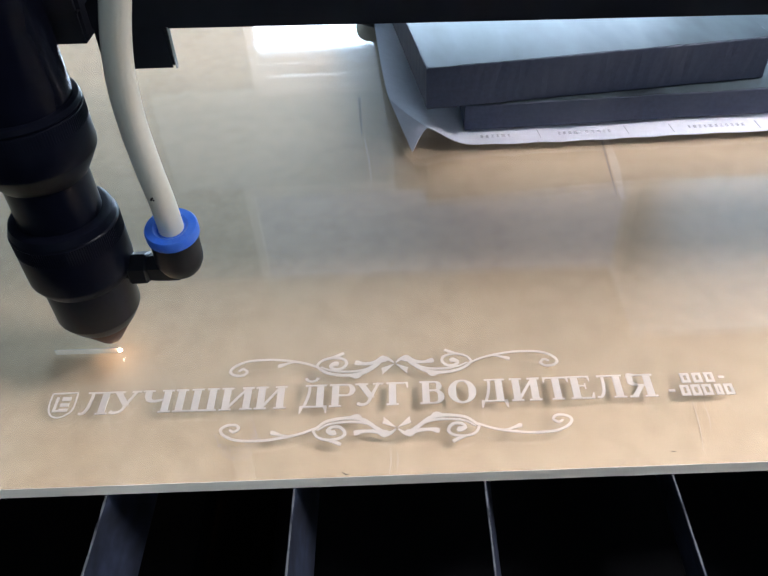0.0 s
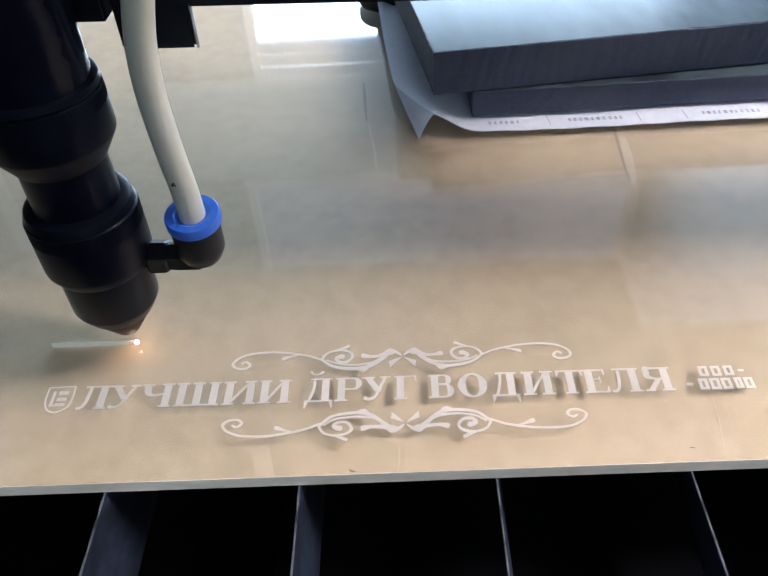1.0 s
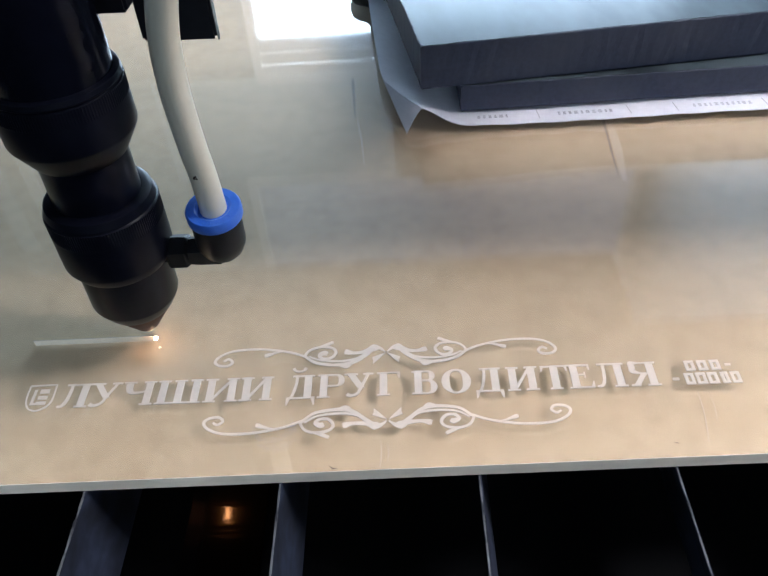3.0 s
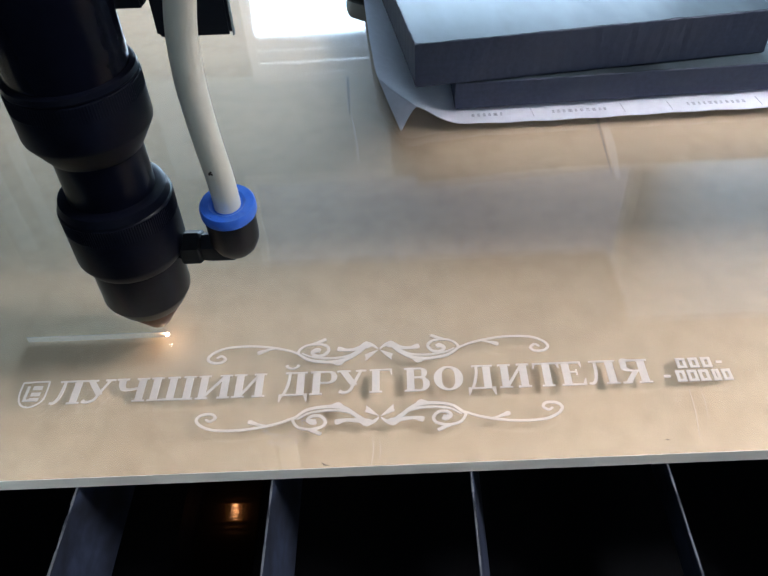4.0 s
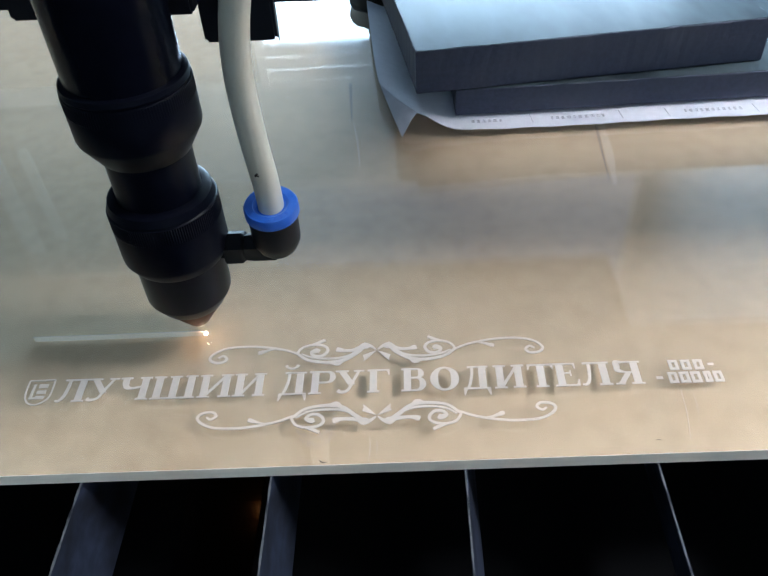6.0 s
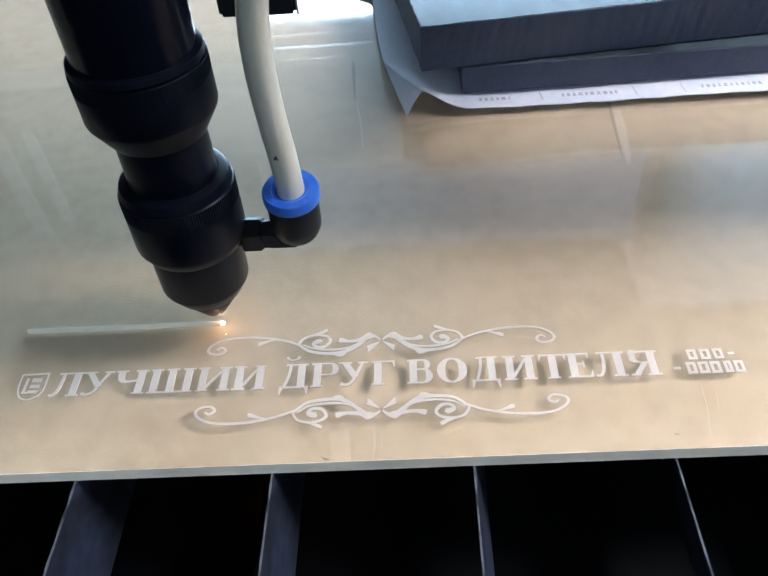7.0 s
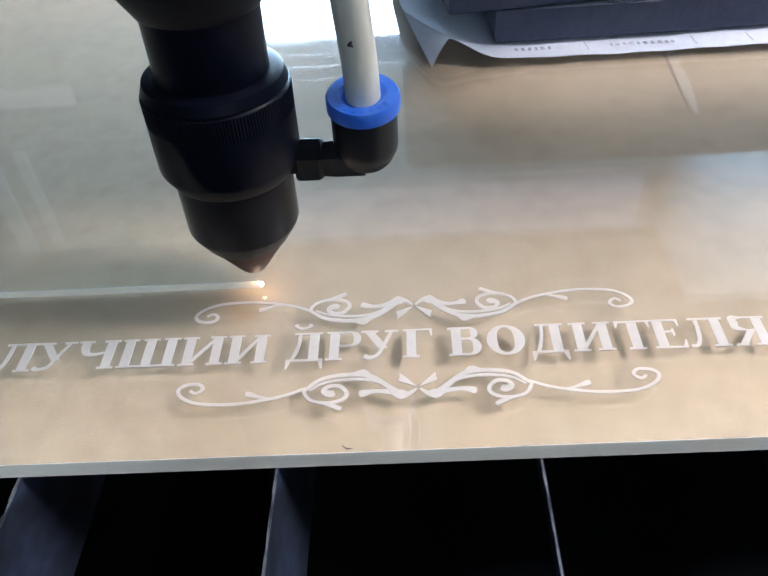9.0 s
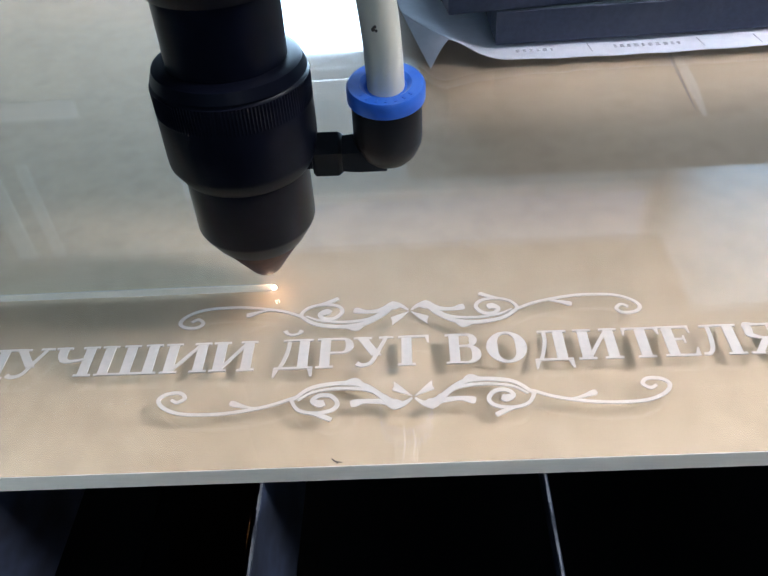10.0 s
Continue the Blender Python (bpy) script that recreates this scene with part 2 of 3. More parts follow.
def hose(pts, radius, sides=24, steps=8):
    path = curve_points(pts, steps)
    bm = bmesh.new()
    rings = []
    for i, q in enumerate(path):
        d = Vector(path[min(i + 1, len(path) - 1)] - path[max(i - 1, 0)]).normalized()
        u = d.cross(Vector((0, 1, 0))).normalized()
        v = d.cross(u)
        rings.append([bm.verts.new(Vector(q) + radius * (math.cos(a) * u + math.sin(a) * v))
                      for a in (2 * math.pi * k / sides for k in range(sides))])
    for lo, hi in zip(rings, rings[1:]):
        for k in range(sides):
            bm.faces.new((lo[k], lo[(k + 1) % sides], hi[(k + 1) % sides], hi[k]))
    bm.faces.new(rings[0])
    bm.faces.new(rings[-1])
    return bm


def empty(name, at=(0, 0, 0)):
    ob = new(name)
    ob.location = at
    return ob


MM = 0.001


LEVELS = [0]


def level():
    """Plates that overlap differ by a hair in height."""
    LEVELS[0] = (LEVELS[0] + 1) % 9
    return LEVELS[0] * 9e-6


def prism(bm, outline, z0, z1):
    """A flat plate from a closed outline in millimetres."""
    d = level()
    lo = [bm.verts.new((x * MM, y * MM, z0 - d)) for x, y in outline]
    hi = [bm.verts.new((x * MM, y * MM, z1 + d)) for x, y in outline]
    n = len(lo)
    bm.faces.new(hi)
    bm.faces.new(lo[::-1])
    for k in range(n):
        bm.faces.new((lo[k], lo[(k + 1) % n], hi[(k + 1) % n], hi[k]))


def stroke(bm, pts, z0, z1, steps=6):
    """A ribbon in millimetres along (x, y, width) points, with pen-like swelling."""
    path = curve_points(pts, steps)
    e = level()
    rows = []
    for i, q in enumerate(path):
        d = path[min(i + 1, len(path) - 1)][:2] - path[max(i - 1, 0)][:2]
        d = d / (np.hypot(*d) or 1)
        w = max(q[2], 0.12) / 2
        a, b = (q[0] - d[1] * w, q[1] + d[0] * w), (q[0] + d[1] * w, q[1] - d[0] * w)
        rows.append([bm.verts.new((x * MM, y * MM, z)) for (x, y), z in ((a, z1 + e), (b, z1 + e), (b, z0 - e), (a, z0 - e))])
    for r, t in zip(rows, rows[1:]):
        for k in range(4):
            bm.faces.new((r[k], r[(k + 1) % 4], t[(k + 1) % 4], t[k]))
    bm.faces.new(rows[0])
    bm.faces.new(rows[-1][::-1])


# ---- the room ----
def wall_with_window(name, axis, at, thick, span, z0, z1, openings, mat, over=None):
    """A wall with real holes, listed along its run; axis says which coordinate is constant."""
    bm = bmesh.new()
    pieces, left = [], span[0]
    for b0, b1, c0, c1 in openings:
        pieces += [(left, b0, z0, z1), (b0, b1, z0, c0)]
        if over:
            h0, h1, k0, k1 = over
            pieces += [(b0, b1, c1, k0), (b0, h0, k0, k1), (h1, b1, k0, k1), (b0, b1, k1, z1)]
        else:
            pieces.append((b0, b1, c1, z1))
        left = b1
    pieces.append((left, span[1], z0, z1))
    for p0, p1, q0, q1 in pieces:
        if p1 - p0 < 1e-4 or q1 - q0 < 1e-4:
            continue
        if axis == "x":
            box_into(bm, at, at + thick, p0, p1, q0, q1)
        else:
            box_into(bm, p0, p1, at, at + thick, q0, q1)
    return tagged(link(name, bm, mat), "painted workshop wall with openings for daylight lamps", "wall", kind="structure")


def window_frame(name, axis, at, opening, mullions):
    b0, b1, c0, c1 = opening
    w = tagged(empty(name), "white window frame for a daylight area lamp", "window", kind="structure")
    bars = [(b0, b1, c0, c0 + 0.03), (b0, b1, c1 - 0.03, c1), (b0, b0 + 0.03, c0 + 0.03, c1 - 0.03), (b1 - 0.03, b1, c0 + 0.03, c1 - 0.03)]
    bars += [(m - 0.018, m + 0.018, c0 + 0.03, c1 - 0.03) for m in mullions]
    for p0, p1, q0, q1 in bars:
        bm = box(at, at + 0.03, p0, p1, q0, q1, 0.004) if axis == "x" else box(p0, p1, at, at + 0.03, q0, q1, 0.004)
        part("frame_bar", bm, FRAME, w)
    return w


RIGHT_OPENING = (-0.11, 0.35, 0.60, 0.90)
CORNER_OPENING = (0.48, 0.98, 0.56, 1.54)
HIGH_OPENING = (-0.56, 0.84, 1.34, 2.16)
FRONT_OPENING = (0.30, 0.82, 0.38, 1.62)
wall_with_window("wall_right", "x", 0.85, 0.12, (-1.65, 2.05), -0.9, 2.2, (CORNER_OPENING,), PALE_WALL)
# unseen pier, added so the key lamp can stand closer to the sheet
wall_with_window("added_pier", "x", 0.67, 0.178, (-0.29, 0.39), -0.9, 2.2, (RIGHT_OPENING,), PALE_WALL)
far_wall = tagged(empty("wall_far"), "pale painted workshop wall with two wide windows", "wall", kind="structure")
# panels at the left take the darker wall tone
for x0, x1, z0, z1 in ((-1.5, 0.85, -0.9, -0.12), (-1.5, -0.45, -0.12, 0.96), (0.83, 0.85, -0.12, 1.07), (-1.5, -0.8, 0.96, 1.34), (-0.8, 0.03, 0.96, 1.07), (-0.8, 0.85, 1.07, 1.34),
                       (-1.5, -0.56, 1.34, 2.16), (0.84, 0.85, 1.34, 2.16), (-1.5, 0.85, 2.16, 2.2)):
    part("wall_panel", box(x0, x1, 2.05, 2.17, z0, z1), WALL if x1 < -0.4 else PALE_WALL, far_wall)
part("white_rail", box(-1.36, -1.06, 2.03, 2.049, 0.935, 0.995, 0.003), FRAME, far_wall, "short white rail on the far wall")
for x0, x1, z0, z1 in ((-1.47, -1.41, 1.05, 1.62), (-1.34, -1.30, 1.16, 1.55)):
    part("pale_board", box(x0, x1, 2.03, 2.049, z0, z1, 0.003), PALE_WALL, far_wall, "upright pale board on the far wall")
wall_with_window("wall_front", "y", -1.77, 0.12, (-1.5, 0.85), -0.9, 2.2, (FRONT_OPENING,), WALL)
# unseen wall, coloured dark so less light bounces back from the left
tagged(link("wall_left", box(-1.62, -1.5, -1.77, 2.17, -0.9, 2.2), DARK_WALL), "unseen left wall, darkened to cut bounced light", "wall", kind="structure")
tagged(link("ceiling", box(-1.62, 0.97, -1.77, 2.17, 2.2, 2.3), CEILING), "grey painted workshop ceiling", "ceiling", kind="structure")
tagged(link("floor", box(-1.62, 0.97, -1.77, 2.17, -1.0, -0.9), FLOOR), "grey concrete workshop floor", "floor", kind="structure")
window_frame("window_1", "x", 0.69, RIGHT_OPENING, ())
far_window = tagged(empty("window_2"), "wide white framed window with a lowered blind", "window", kind="structure")
for x0, x1, z0, z1 in ((-0.45, 0.83, -0.12, -0.09), (-0.45, -0.42, -0.09, 0.96), (0.80, 0.83, -0.09, 1.07), (-0.42, 0.03, 0.93, 0.96), (0.06, 0.80, 1.05, 1.07)):
    part("frame_bar", box(x0, x1, 2.0, 2.03, z0, z1, 0.004), FRAME, far_window)
for z0, z1 in ((0.802, 0.846), (0.849, 0.885), (0.889, 0.925)):
    part("blind_slat", box(-0.42, 0.03, 1.985, 1.997, z0, z1, 0.002), FRAME, far_window, "horizontal blind slat")
# frame for the added corner lamp, kept out of the reflections
window_frame("added_window_corner", "x", 0.80, CORNER_OPENING, (0.73,))
# frame for the added fill lamp behind the camera
window_frame("added_window_front", "y", -1.65, FRONT_OPENING, (0.56,))

window_frame("window_5", "y", 2.03, HIGH_OPENING, ())

# ---- the machine bed ----
tray = tagged(empty("machine_tray"), "matt black steel tray under the slatted cutting bed", "tray")
part("tray_floor", box(-0.6, 0.6, -0.35, 0.6, -0.13, -0.0585), TRAY, tray)
part("tray_wall", box(-0.61, -0.6, -0.36, 0.61, -0.13, -0.02), TRAY, tray)
part("tray_wall", box(0.6, 0.61, -0.36, 0.61, -0.13, -0.02), TRAY, tray)
part("tray_wall", box(-0.6, 0.6, -0.36, -0.35, -0.13, -0.02), TRAY, tray)
part("tray_wall", box(-0.6, 0.6, 0.6, 0.61, -0.13, -0.02), TRAY, tray)
part("rear_lid", box(-0.005, 0.60, 0.602, 0.609, 0.212, 0.336, 0.004), LID, tray, "raised dark lid at the back of the machine")
for x in (0.545, 0.58):
    part("lid_arm", box(x, x + 0.012, 0.603, 0.608, -0.02, 0.22, 0.001), LID, tray, "thin dark lid arm")
part("tray_stand", box(-0.55, 0.55, -0.3, 0.55, -0.9, -0.13, 0.01), TRAY, tray)

SHEET_BOTTOM = -0.0042
SLAT_TOP = SHEET_BOTTOM - 0.0004


def slat_thing():
    rng = random.Random(4)
    root = empty("bed_slat")
    bm = bmesh.new()
    n = 90
    for k in range(n):
        y0, y1 = -0.349 + 0.948 * k / n, -0.349 + 0.948 * (k + 1) / n
        box_into(bm, -0.00036, 0.00036, y0, y1, -0.03, -0.0006)
    bmesh.ops.remove_doubles(bm, verts=bm.verts, dist=1e-6)
    part("blade", bm, SLAT, root)
    bm = bmesh.new()
    for k in range(300):
        y0, y1 = -0.349 + 0.948 * k / 300, -0.349 + 0.948 * (k + 1) / 300
        w = 0.00013 + rng.random() * 0.00010 + (0.0004 if rng.random() < 0.03 else 0)
        box_into(bm, -w, w, y0, y1, -0.0006, -rng.random() * 0.00025)
    part("worn_edge", bm, SLAT_EDGE, root, "bright worn upper edge")
    return root


slat = tagged(slat_thing(), "dark upright steel bed slat with a bright worn edge", "slat", "slats of the cutting bed")
LEAN = -4.5
slat.matrix_world = pose(-0.0803, 0, SLAT_TOP, 0, LEAN, 0)
for k in (-4, -3, -2, -1, 1, 2, 3, 4, 5, 6):
    lean = LEAN - (0, 0, 4, 8)[max(0, min(k, 3))]
    copy_thing(slat, pose(-0.0803 + 0.0522 * k - (0.0014 if k == 3 else 0), 0, SLAT_TOP, 0, lean, 0))

# reflector added on the tray floor, so the glow shows there as a streak
bm = box(-0.0690, -0.0430, -0.03, 0.06, 0.0, 0.0014, 0.0003)
offcut = tagged(link("glossy_floor_strip", bm, FLOOR_STRIP), "glossy black strip added on the tray floor as a reflector", "offcut")
offcut.location = (0, 0, -0.0585)

# ---- the sheet being cut ----
sheet = tagged(empty("acrylic_sheet"), "clear acrylic sheet with brown masking paper under it", "acrylic sheet")
FRONT = 0.0073


def askew(bm):
    """Lets the sawn front run a little out of square to the rear edge."""
    for v in bm.verts:
        if v.co.y < 0.1:
            v.co.y += 0.0085 * v.co.x
    return bm


pane = part("pane", askew(box(-0.42, 0.42, FRONT + 0.00022, 0.50, SHEET_BOTTOM, 0.0)), ACRYLIC, sheet, "glossy clear acrylic pane")
pane.visible_shadow = False
edge = part("sawn_edge", askew(box(-0.42, 0.42, FRONT, FRONT + 0.0002, SHEET_BOTTOM, 0.00003, 0.00005)), SAWN, sheet, "whitish sawn front edge")
edge.visible_shadow = False
part("masking_paper", askew(box(-0.42, 0.42, FRONT + 0.0003, 0.50, SHEET_BOTTOM - 0.0003, SHEET_BOTTOM - 0.0001)), KRAFT, sheet, "brown kraft masking paper")


# flat pale stroke: light caught by a crease, painted rather than modelled
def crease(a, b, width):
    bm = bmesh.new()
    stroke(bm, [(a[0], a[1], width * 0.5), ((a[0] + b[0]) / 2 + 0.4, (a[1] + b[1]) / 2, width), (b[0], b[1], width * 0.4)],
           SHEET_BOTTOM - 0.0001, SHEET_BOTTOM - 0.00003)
    return part("paper_crease_light", bm, LIT_CREASE, sheet, "pale painted light along a crease in the masking paper")


# flat dark stroke: the shade of a paper ridge, put into the colour
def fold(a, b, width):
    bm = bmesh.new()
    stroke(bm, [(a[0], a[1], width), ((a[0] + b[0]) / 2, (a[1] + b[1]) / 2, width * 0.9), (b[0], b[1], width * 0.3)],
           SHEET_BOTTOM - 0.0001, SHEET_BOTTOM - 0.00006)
    return part("paper_fold_shade", bm, FOLD_SHADE, sheet, "painted shade beside a crease in the masking paper")


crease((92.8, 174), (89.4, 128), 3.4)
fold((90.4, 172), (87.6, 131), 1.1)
crease((-11.6, 180), (-8, 146), 1.0)
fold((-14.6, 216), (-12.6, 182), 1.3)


def scratch(a, b, width):
    bm = bmesh.new()
    stroke(bm, [(a[0], a[1], width), ((a[0] + b[0]) / 2, (a[1] + b[1]) / 2, width * 1.2), (b[0], b[1], width * 0.5)], -0.00004, 0.00002)
    return part("scratch", bm, DIRT, sheet, "short dark scratch")


scratch((-14.6, 8.9), (-13.4, 7.9), 0.16)
scratch((-14.1, 8.3), (-12.6, 8.1), 0.14)
scratch((74.6, 12.4), (75.8, 12.2), 0.14)
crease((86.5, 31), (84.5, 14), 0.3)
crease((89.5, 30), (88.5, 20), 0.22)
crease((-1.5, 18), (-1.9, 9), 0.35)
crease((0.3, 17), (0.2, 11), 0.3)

# ---- engraving ----
Z0, Z1 = -0.00025, 0.00004
BASE, CAP = 31.1, 39.5
inscription = tagged(empty("engraved_inscription"), "white frosted serif inscription with scroll ornaments engraved in clear acrylic", "engraving")
STEM, HAIR = 2.1, 0.55


def rect(bm, x0, x1, y0, y1):
    prism(bm, [(x0, y0), (x1, y0), (x1, y1), (x0, y1)], Z0, Z1)


def stem(bm, x, top=CAP, base=BASE, feet=(1, 1), w=STEM):
    """An upright with serifs at head and foot; x is its left side."""
    rect(bm, x, x + w, base, top)
    for on, y0, y1 in ((feet[0], base, base + HAIR), (feet[1], top - HAIR, top)):
        if on:
            rect(bm, x - 0.75, x + w + 0.75, y0, y1)


def slope(bm, x0, y0, x1, y1, w):
    prism(bm, [(x0 - w / 2, y0), (x0 + w / 2, y0), (x1 + w / 2, y1), (x1 - w / 2, y1)], Z0, Z1)


def glyph_el(bm, a, b):
    stem(bm, b - STEM - 0.7)
    rect(bm, a + 1.0, b - STEM, CAP - HAIR, CAP)
    stroke(bm, [(a + 2.6, CAP, 0.8), (a + 2.5, 36, 0.9), (a + 2.0, 33, 0.9), (a + 1.0, BASE + 0.45, 0.8), (a - 0.1, BASE + 0.5, 0.6)], Z0, Z1)


def glyph_u(bm, a, b):
    slope(bm, a + 1.7, CAP, (a + b) / 2 + 0.7, 34.2, 2.1)
    stroke(bm, [(b - 1.4, CAP, 0.7), ((a + b) / 2 + 0.9, 35, 0.8), ((a + b) / 2 - 0.4, 32.2, 0.8), (a + 2.0, BASE + 0.4, 0.9), (a + 0.9, BASE + 1.0, 1.2)], Z0, Z1)
    rect(bm, a, a + 3.9, CAP - HAIR, CAP)
    rect(bm, b - 3.0, b, CAP - HAIR, CAP)


def glyph_che(bm, a, b):
    stem(bm, b - STEM - 0.75)
    stroke(bm, [(a + 1.8, CAP, 2.0), (a + 1.8, 37.5, 2.0), (a + 2.4, 36, 1.6), (a + 4, 35.4, 0.8), (b - STEM, 36.0, 0.6)], Z0, Z1)
    rect(bm, a, a + 3.6, CAP - HAIR, CAP)


def glyph_sha(bm, a, b):
    xs = [a + 0.75, (a + b) / 2 - STEM / 2, b - 0.75 - STEM]
    for x in xs:
        stem(bm, x)
    rect(bm, a + 1, b - 1, BASE, BASE + HAIR)


def glyph_i(bm, a, b):
    stem(bm, a + 0.75)
    stem(bm, b - 0.75 - STEM)
    slope(bm, a + 2.4, BASE + 0.8, b - 2.4, CAP - 0.8, 0.9)


def glyph_de(bm, a, b):
    stem(bm, b - STEM - 1.2, feet=(0, 1))
    rect(bm, a + 1.6, b - 2, CAP - HAIR, CAP)
    rect(bm, a + 0.3, b - 0.1, BASE, BASE + HAIR)
    stroke(bm, [(a + 2.9, CAP, 0.8), (a + 2.8, 36.5, 0.8), (a + 2.2, 33.6, 0.8), (a + 1.4, BASE + 0.3, 0.7)], Z0, Z1)
    prism(bm, [(a + 0.2, BASE + HAIR), (a + 0.2, BASE - 2.1), (a + 0.5, BASE - 2.1), (a + 1.3, BASE)], Z0, Z1)
    prism(bm, [(b - 0.1, BASE + HAIR), (b - 1.2, BASE), (b - 0.5, BASE - 2.1), (b - 0.1, BASE - 2.1)], Z0, Z1)


def bowl(bm, x, y0, y1, out, w=1.7):
    """A half round from a stem at x that swells outward."""
    m, e, half = (y0 + y1) / 2, HAIR / 2, (y1 - y0) / 2
    rx = min(out * 0.62, half * 1.05)
    pts = [(x, y1 - e, HAIR), (x + (out - rx) * 0.6, y1 - e, HAIR)]
    for k in range(9):
        a = math.pi / 2 - math.pi * k / 8
        ww = HAIR + (w - HAIR) * abs(math.cos(a)) ** 1.3
        pts.append((x + out - rx + (rx - ww / 2) * math.cos(a), m + (half - ww / 2) * math.sin(a), ww))
    pts += [(x + (out - rx) * 0.6, y0 + e, HAIR), (x, y0 + e, HAIR)]
    stroke(bm, pts, Z0, Z1, 4)


def glyph_er(bm, a, b):
    stem(bm, a + 0.75)
    bowl(bm, a + 2.4, 35.0, CAP, b - a - 2.4)


def glyph_ghe(bm, a, b):
    stem(bm, a + 0.75)
    rect(bm, a + 1, b, CAP - HAIR, CAP)
    prism(bm, [(b - 0.9, CAP), (b, CAP), (b, CAP - 2.1), (b - 0.3, CAP - 2.1)], Z0, Z1)


def glyph_ve(bm, a, b):
    stem(bm, a + 0.75)
    bowl(bm, a + 2.4, 35.75, CAP, b - a - 3.0)
    bowl(bm, a + 2.4, BASE, 36.25, b - a - 2.4, 1.9)


def glyph_o(bm, a, b):
    cx, cy = (a + b) / 2, (BASE + CAP) / 2
    rx, ry = (b - a) / 2, (CAP - BASE) / 2 + 0.15
    pts = []
    for k in range(25):
        t = 2 * math.pi * k / 24
        w = 0.6 + 1.7 * abs(math.cos(t)) ** 1.6
        pts.append((cx + (rx - w / 2) * math.cos(t), cy + (ry - w / 2) * math.sin(t), w))
    stroke(bm, pts, Z0, Z1, 3)


def glyph_te(bm, a, b):
    stem(bm, (a + b) / 2 - STEM / 2, feet=(1, 0))
    rect(bm, a + 0.2, b - 0.2, CAP - HAIR, CAP)
    for x, s in ((a + 0.2, 1), (b - 0.2, -1)):
        prism(bm, [(x, CAP), (x + s * 1.0, CAP), (x + s * 0.3, CAP - 2.0), (x, CAP - 2.0)], Z0, Z1)


def glyph_ie(bm, a, b):
    stem(bm, a + 0.75)
    rect(bm, a + 1, b - 0.5, CAP - HAIR, CAP)
    rect(bm, a + 1, b, BASE, BASE + HAIR)
    rect(bm, a + 2.6, b - 2.0, 35.6, 35.6 + HAIR)
    prism(bm, [(b - 2.3, 36.8), (b - 1.9, 36.8), (b - 1.9, 34.7), (b - 2.3, 34.7)], Z0, Z1)
    prism(bm, [(b - 1.3, CAP), (b - 0.5, CAP), (b - 0.5, CAP - 2.0), (b - 0.8, CAP - 2.0)], Z0, Z1)
    prism(bm, [(b - 1.1, BASE), (b, BASE), (b + 0.1, BASE + 2.3), (b - 0.2, BASE + 2.3)], Z0, Z1)


def glyph_ya(bm, a, b):
    stem(bm, b - 0.75 - STEM)
    m = 37.8
    e = HAIR / 2
    x = b - 2.4
    out = x - a - 0.6
    stroke(bm, [(x, CAP - e, HAIR), (x - out * 0.5, CAP - e, HAIR), (x - out * 0.86, m + 1.4, 1.5), (x - out + 0.8, m, 1.7),
                (x - out * 0.86, m - 1.4, 1.5), (x - out * 0.45, 35.5, HAIR), (x, 35.5, HAIR)], Z0, Z1)
    slope(bm, a + 1.5, BASE + 0.2, x - 1.2, 35.7, 1.7)
    rect(bm, a, a + 2.6, BASE, BASE + HAIR)


LETTERS = [(glyph_el, -94.0, -85.6), (glyph_u, -85.6, -76.6), (glyph_che, -76.1, -66.6), (glyph_sha, -65.9, -52.8), (glyph_i, -52.0, -42.2),
           (glyph_i, -41.6, -32.2), (glyph_de, -28.3, -19.9), (glyph_er, -19.4, -11.7), (glyph_u, -11.8, -3.4), (glyph_ghe, -2.4, 4.1),
           (glyph_ve, 7.5, 14.7), (glyph_o, 15.9, 24.2), (glyph_de, 25.2, 33.2), (glyph_i, 34.2, 43.1), (glyph_te, 43.9, 51.7),
           (glyph_ie, 51.5, 58.3), (glyph_el, 59.1, 67.4), (glyph_ya, 68.3, 76.4)]
for fn, a, b in LETTERS:
    bm = bmesh.new()
    fn(bm, a, b)
    part("letter", bm, FROST, inscription)

# the breve over the fourth capital of the second word
bm = bmesh.new()
stroke(bm, [(-26.7, 42.2, 1.0), (-26.1, 41.3, 0.7), (-24.9, 40.9, 0.6), (-23.7, 41.3, 0.7), (-23.1, 42.2, 1.0)], Z0, Z1)
part("breve", bm, FROST, inscription)

# shield badge with plain bars, and the plain blocks at the far end of the line
bm = bmesh.new()
stroke(bm, [(-104.1, 39.4, 0.45), (-100, 39.5, 0.45), (-96.4, 39.6, 0.45)], Z0, Z1)
stroke(bm, [(-96.4, 39.6, 0.45), (-96.2, 36, 0.45), (-96.4, 33, 0.5), (-97.9, 31.2, 0.5), (-100.0, 30.4, 0.5), (-102.2, 31.2, 0.5),
            (-103.6, 33.4, 0.5), (-104.1, 36.5, 0.45), (-104.1, 39.4, 0.45)], Z0, Z1)
part("shield_outline", bm, FROST, inscription, "thin frosted shield outline")
for x0, x1, y0, y1 in ((-102.4, -101.6, 32.5, 38.0), (-101.6, -100.4, 32.5, 33.2)):
    bm = bmesh.new()
    rect(bm, x0, x1, y0, y1)
    part("shield_bar", bm, FROST, inscription)
bm = bmesh.new()
for y0, y1 in ((36.6, 38.0), (34.4, 35.6), (32.5, 33.6)):
    rect(bm, -100.6, -97.9, y0, y1)
part("shield_bar", bm, FROST, inscription)
